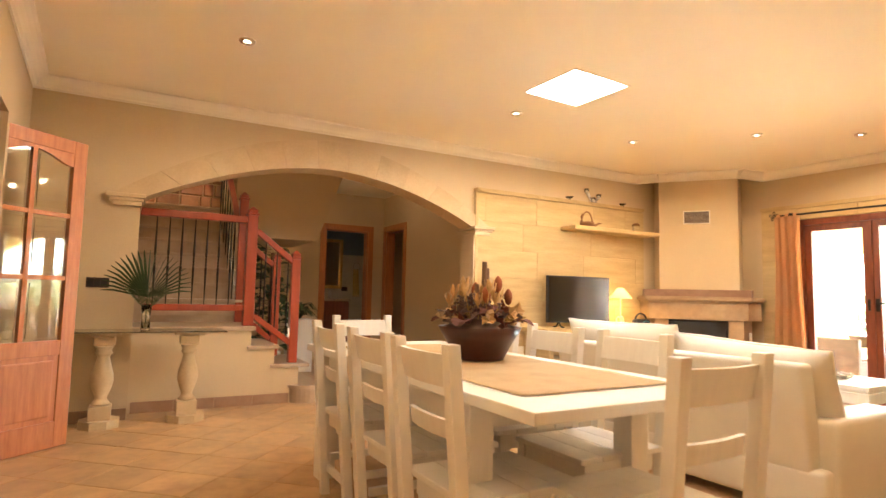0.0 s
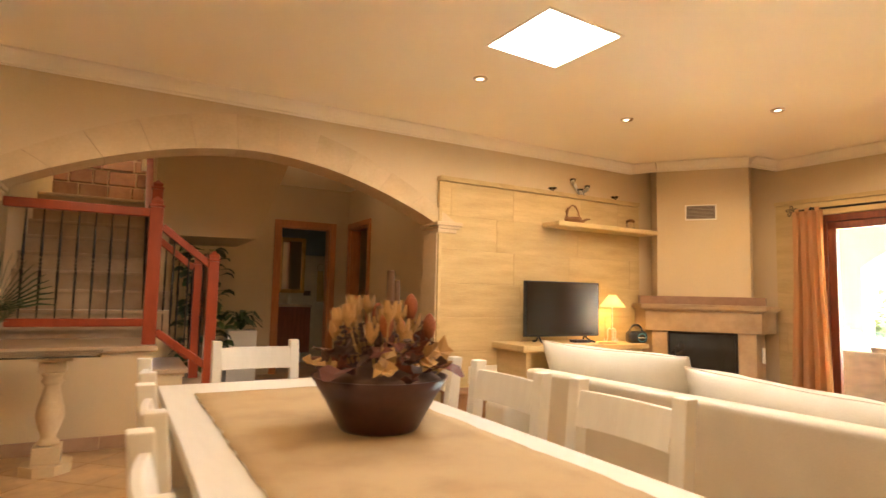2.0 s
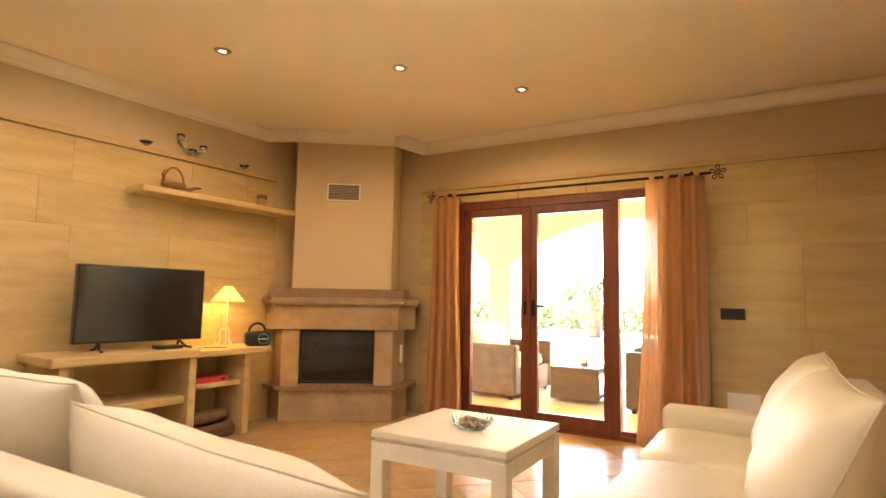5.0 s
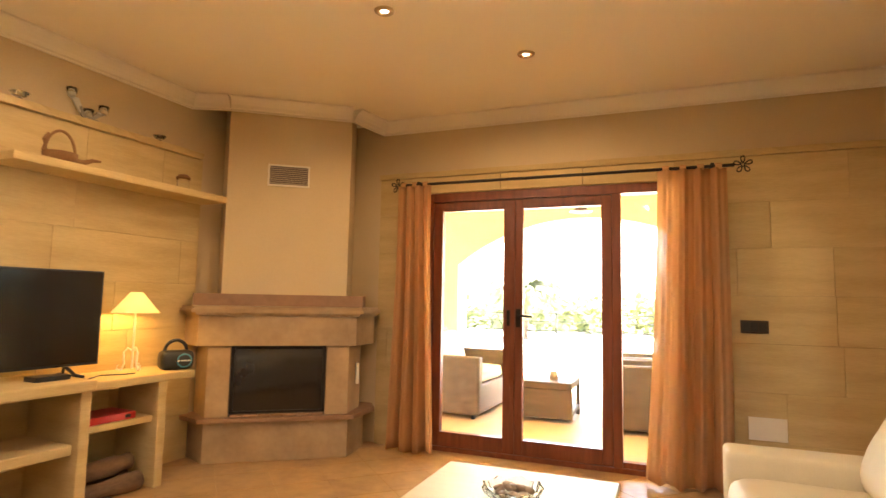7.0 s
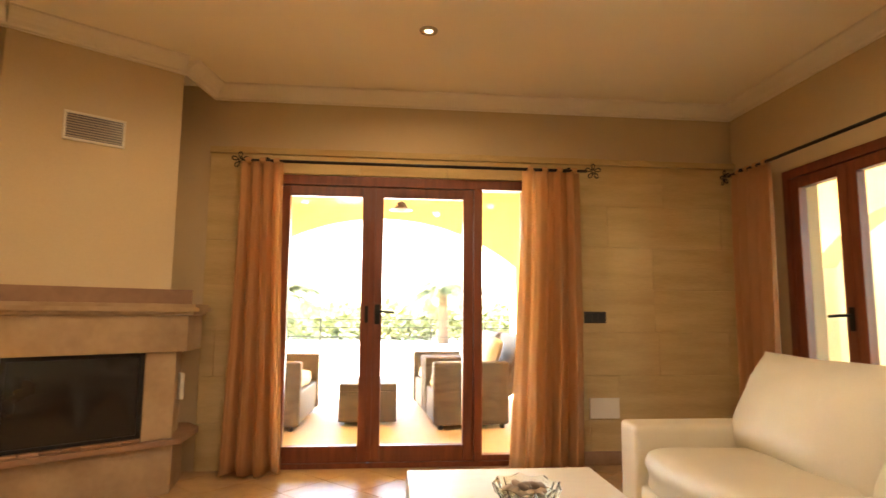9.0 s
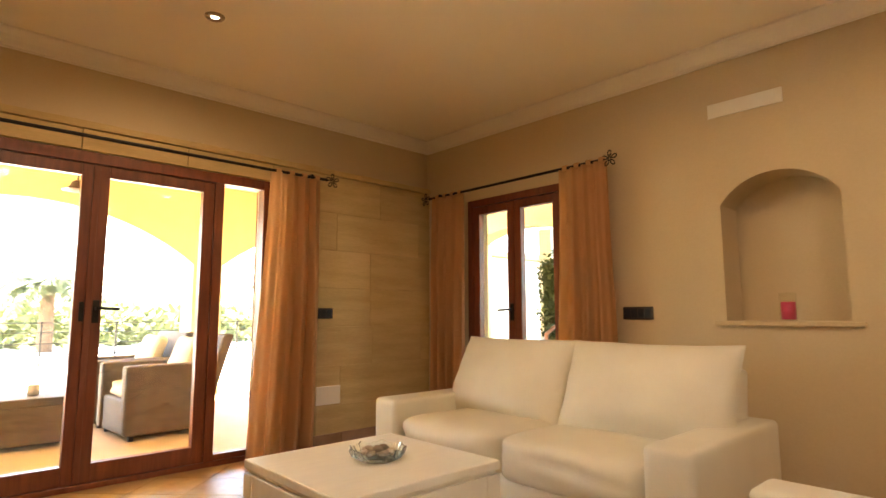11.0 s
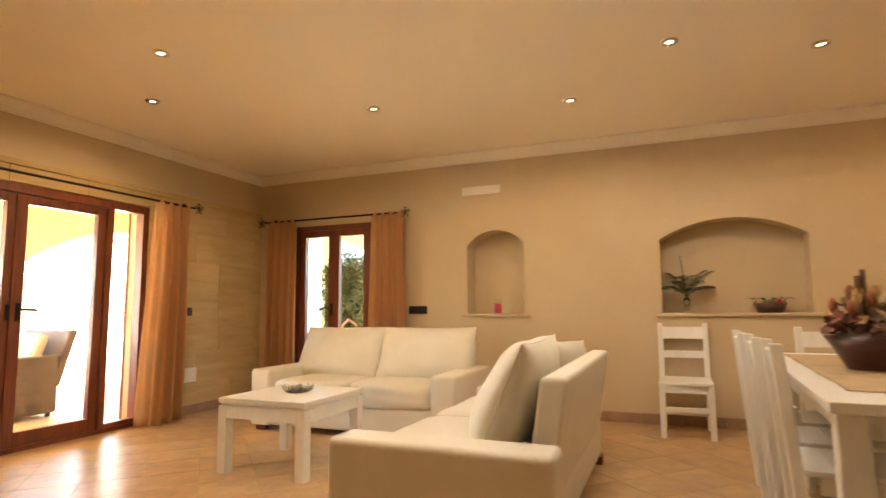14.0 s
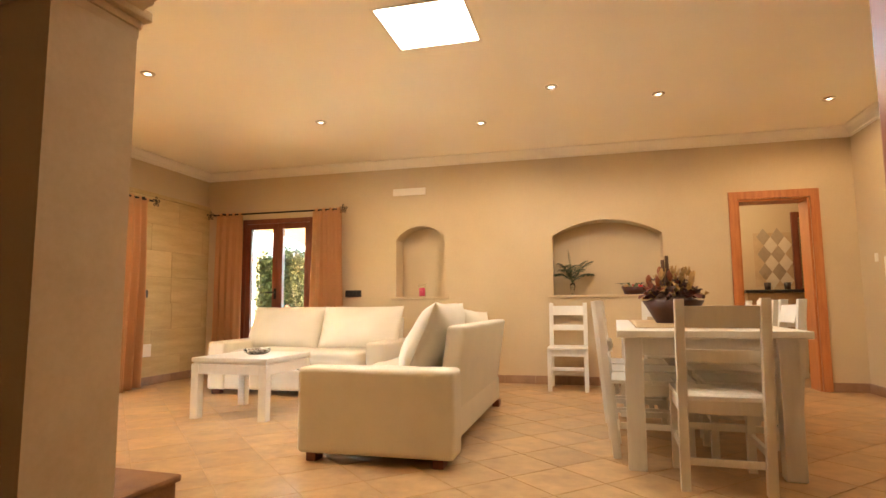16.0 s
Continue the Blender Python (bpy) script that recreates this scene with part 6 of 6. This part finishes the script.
def wicker_chair(m, label, width=0.72):
    c = thing("wicker_armchair", m, label, "armchair", "terrace wicker seats")
    part("base", box((-width / 2, -0.36, 0.04), (width / 2, 0.36, 0.34), 0.03, 3), WICKER, c)
    for s in (-1, 1):
        part("arm", box((s * (width / 2 - 0.05) - 0.055, -0.36, 0.05), (s * (width / 2 - 0.05) + 0.055, 0.38, 0.63), 0.03, 3), WICKER, c)
    bm = box((-width / 2, -0.05, 0.3), (width / 2, 0.05, 0.88), 0.03, 3)
    for v in bm.verts:
        v.co.y += -0.34 - 0.18 * (v.co.z - 0.3) / 0.58
    part("back", bm, WICKER, c)
    part("seat_cushion", pillow(width - 0.24, 0.62, 0.14, 0.1, 8), CUSHION, c, smooth=True, m=pose(0, 0.03, 0.40))
    part("back_pillow", pillow(width - 0.28, 0.16, 0.42, 0.45, 8), CUSHION, c, smooth=True, m=pose(0, -0.24, 0.64, 20))
    for sx in (-1, 1):
        for sy in (-1, 1):
            part("foot", box((sx * (width / 2 - 0.05) - 0.02, sy * 0.3 - 0.02, 0), (sx * (width / 2 - 0.05) + 0.02, sy * 0.3 + 0.02, 0.045), 0.003, 1), PLASTIC, c)
    return c


wicker_chair(pose(9.4, 3.82, -0.02, 0, 0, 178), "wide grey-brown wicker seat with cream cushions", 1.15)
wicker_chair(pose(10.05, 1.95, -0.02, 0, 0, 6), "grey-brown wicker armchair turned to the low table")
wicker_chair(pose(9.2, 1.88, -0.02, 0, 0, 4), "grey-brown wicker armchair near the terrace door")
WT = thing("wicker_table", pose(9.35, 2.85, -0.02), "low grey-brown wicker table with a shelf", "coffee table")
part("top", box((-0.3, -0.28, 0.33), (0.3, 0.28, 0.40), 0.012), WICKER, WT)
part("side_panel", box((-0.3, -0.28, 0.04), (-0.26, 0.28, 0.33), 0.008), WICKER, WT)
part("side_panel", box((-0.26, 0.24, 0.04), (0.26, 0.28, 0.33), 0.008), WICKER, WT)
part("shelf", box((-0.26, -0.28, 0.07), (0.3, 0.24, 0.11), 0.008), WICKER, WT)
part("post", box((0.26, -0.28, 0.0), (0.3, -0.24, 0.33), 0.006), WICKER, WT)
part("post", box((0.26, 0.24, 0.0), (0.3, 0.28, 0.33), 0.006), WICKER, WT)
VO = thing("candle_jar", pose(9.3, 2.8, 0.381), "small cream candle jar on the wicker table", "candle")
part("jar", lathe([(0.0, 0), (0.04, 0), (0.045, 0.08), (0.04, 0.085), (0.0, 0.07)], 16), CUSHION, VO, smooth=True)


def bell_lamp(x, y, z, drop):
    b = thing("hanging_lamp", pose(x, y, z), "bell-shaped dark metal porch lamp", "lamp", "porch lamps")
    part("shade", lathe([(0.015, 0.10), (0.05, 0.08), (0.07, 0.03), (0.13, 0.0), (0.125, 0.0), (0.065, 0.028), (0.0, 0.07)], 20), BOWLWOOD, b, smooth=True)
    part("stem", rod((0, 0, 0.09), (0, 0, drop), 0.008), IRON, b)


bell_lamp(9.6, 2.55, 2.2, 0.652)
bell_lamp(9.4, -1.6, 2.2, 0.652)
# railing of the pool terrace
FEN = thing("terrace_fence", pose(19.0, 0, -0.10), "thin dark metal fence beyond the terrace", "fence")
for i in range(17):
    part("post", box((-0.02, -12 + i * 1.5 - 0.02, 0), (0.02, -12 + i * 1.5 + 0.02, 1.0)), IRON, FEN)
for z in (0.25, 0.5, 0.75, 0.97):
    part("wire", rod((0, -12, z), (0, 12, z), 0.012, 6), IRON, FEN)


def palm(m, h, seed, label):
    p = thing("palm_tree", m, label, "palm tree", "garden palms")
    prof = [(0.22 + 0.03 * (k % 2) - 0.05 * k / 24, h * k / 24) for k in range(25)]
    part("trunk", lathe(prof, 14), BARK, p, smooth=True)
    rnd = random.Random(seed)
    for k in range(34):
        frond(p, "frond", k * 2.399, rnd.uniform(1.3, 2.0), rnd.uniform(0.1, 1.7), rnd.uniform(0.9, 1.9), 22, 0.5, 0.06, PALE, (0, 0, h), 0.02, seed + k)
    return p


palm(pose(22.5, 6.3, -0.42), 2.0, 1, "date palm with a spread crown beyond the fence")
palm(pose(25, 0.6, -0.42), 2.4, 50, "tall date palm beyond the fence")
palm(pose(20, -5.2, -0.42), 2.6, 90, "date palm near the garden wing")


def bushes(name, x0, x1, y0, y1, h, n, seed, material, leaf, label, z0=-0.42, kind="stuff"):
    """A mass of small leaves with an uneven outline."""
    rnd = random.Random(seed)
    vs, fs = [], []
    for i in range(n):
        x, y = rnd.uniform(x0, x1), rnd.uniform(y0, y1)
        top = h * (0.8 + 0.35 * noise.noise(Vector((x * 0.6, y * 0.6, seed))))
        z = z0 + top * rnd.random() ** 0.7
        a, b, l = rnd.uniform(0, 6.28), rnd.uniform(-0.4, 1.3), leaf * rnd.uniform(0.7, 1.3)
        d = Vector((math.cos(a) * math.cos(b), math.sin(a) * math.cos(b), math.sin(b))) * l
        s = Vector((-math.sin(a), math.cos(a), rnd.uniform(-0.3, 0.3))) * l * 0.35
        c = Vector((x, y, z))
        k = len(vs)
        vs += [c, c + d * 0.5 + s, c + d, c + d * 0.5 - s]
        fs.append((k, k + 1, k + 2, k + 3))
    me = bpy.data.meshes.new(name)
    me.from_pydata([tuple(v) for v in vs], [], fs)
    me.materials.append(material)
    return tagged(new(name, me), label, "hedge", "", kind)


bushes("far_shrubs", 27, 32, -18, 22, 2.0, 16000, 2, SHRUB, 0.35, "shrubs beyond the fence with sun glare put into their colour")
# Backdrop whose paleness is painted haze, not the trees' own colour.
setting("backdrop_hill", box((60, -80, -0.42), (62, 90, 1.8)), HAZE, "distant tree line with bright haze put into its colour", "distance")
bushes("clipped_hedge", 3.5, 9.85, -5.15, -4.7, 2.3, 28000, 7, HEDGE, 0.09, "tall clipped green hedge beside the garden", -0.025)
setting("hedge_core", box((3.5, -5.1, -0.03), (9.85, -4.9, 2.0)), HEDGE, "dense dark core of the clipped hedge", "hedge")
# white wing of the house beyond the porch
WING = thing("garden_wing", pose(0, 0, 0), "white rendered garden wing with brown shutters and tiled eaves", "house")
part("wall", box((13.4, -9.5, -0.42), (20, -4.2, 2.55)), WHITEWALL, WING)
part("wall", box((9.9, -9.5, -0.42), (10.2, -5.25, 2.7)), WHITEWALL, WING)
rf = part("roof", box((13.1, -9.8, 2.552), (20.3, -3.8, 2.68)), ROOFTILE, WING)
for x in (14.6, 16.4, 18.3):
    w = part("window", box((x, -4.23, 0.5), (x + 0.75, -4.15, 1.9)), BROWNTILE, WING, "brown slatted window shutter")
    for i in range(12):
        part("slat", box((x + 0.04, -4.16, 0.55 + i * 0.11), (x + 0.71, -4.12, 0.61 + i * 0.11)), FRAMEWOOD, w)
for i in range(24):
    part("eave_tile", rod((13.3 + i * 0.29, -3.9, 2.70), (13.3 + i * 0.29, -6.0, 2.82), 0.1, 8), ROOFTILE, rf)
RND = thing("garden_table", pose(6.35, -1.9, -0.025), "round terracotta coloured garden table with chairs", "table")
part("top", lathe([(0.0, 0.72), (0.55, 0.72), (0.56, 0.74), (0.55, 0.76), (0.0, 0.76)], 32), DOORWOOD, RND)
part("pedestal", lathe([(0.25, 0), (0.24, 0.03), (0.05, 0.08), (0.05, 0.72), (0.0, 0.72)], 20), DOORWOOD, RND)
for x in (5.7, 7.05):
    gc = thing("garden_chair", pose(x, -1.75, -0.025, 0, 0, 90 if x > 6.3 else -90), "wooden garden chair with curved back", "chair", "garden chairs")
    part("seat", box((-0.22, -0.22, 0.42), (0.22, 0.22, 0.45), 0.008), DOORWOOD, gc)
    part("backrest", tube([(-0.22, -0.2, 0.45), (-0.2, -0.25, 0.85), (0.0, -0.27, 0.93), (0.2, -0.25, 0.85), (0.22, -0.2, 0.45)], 0.022), DOORWOOD, gc)
    for sx in (-1, 1):
        for sy in (-1, 1):
            part("leg", box((sx * 0.19 - 0.02, sy * 0.19 - 0.02, 0), (sx * 0.19 + 0.02, sy * 0.19 + 0.02, 0.42), 0.003, 1), DOORWOOD, gc)
WL = thing("wall_lantern", pose(9.86, -5.7, 1.6), "small dark wall lantern", "lamp")
part("lantern", lathe([(0.0, -0.12), (0.06, -0.1), (0.08, 0.05), (0.03, 0.1), (0.0, 0.12)], 8), BOWLWOOD, WL)

# ---- floor tiles, laid diagonally ----
PITCH = 0.478
C0, D0 = 9.345, -3.245
half = PITCH / 2 - 0.0028
tm = bmesh.new()
tv = [tm.verts.new(p) for p in ((-half, 0, -0.0018), (0, -half, -0.0018), (half, 0, -0.0018), (0, half, -0.0018))]
k_ = 0.993
tt = [tm.verts.new(p) for p in ((-half * k_, 0, 0), (0, -half * k_, 0), (half * k_, 0, 0), (0, half * k_, 0))]
tm.faces.new(tt)
for i in range(4):
    tm.faces.new((tv[i], tv[(i + 1) % 4], tt[(i + 1) % 4], tt[i]))
TILE_MESH = bpy.data.meshes.new("floor_tile")
tm.to_mesh(TILE_MESH)
tm.free()
TILE_MESH.materials.append(TILE)
spots = []
for i in range(-40, 40):
    for j in range(-40, 40):
        c, d = C0 + (i + 0.5) * PITCH, D0 + (j + 0.5) * PITCH
        x, y = (c - d) / 2, (c + d) / 2
        if -0.3 < x < 7.68 and -0.2 < y < 9.3 and not (x > 4.4 and y > 5.45):
            spots.append((x, y))
near = [p for p in spots if p[1] < 5.3 and not (p[0] < 0.2 and p[1] < 2)][:300]
rest = [p for p in spots if p not in near]
for x, y in near:
    o = new("floor_tile", TILE_MESH)
    o.parent = FLOOR
    o.location = (x, y, 0)
vs, fs = [], []
for x, y in rest:
    n = len(vs)
    vs += [(x - half, y, -0.0018), (x, y - half, -0.0018), (x + half, y, -0.0018), (x, y + half, -0.0018), (x - half * k_, y, 0), (x, y - half * k_, 0), (x + half * k_, y, 0), (x, y + half * k_, 0)]
    fs += [(n + 4, n + 5, n + 6, n + 7)] + [(n + a, n + (a + 1) % 4, n + 4 + (a + 1) % 4, n + 4 + a) for a in range(4)]
me = bpy.data.meshes.new("floor_tiles_rest")
me.from_pydata(vs, [], fs)
me.materials.append(TILE)
o = tagged(new("floor_tiles", me), "diagonal terracotta floor tiles of the hall", "floor tiles", "", "stuff")
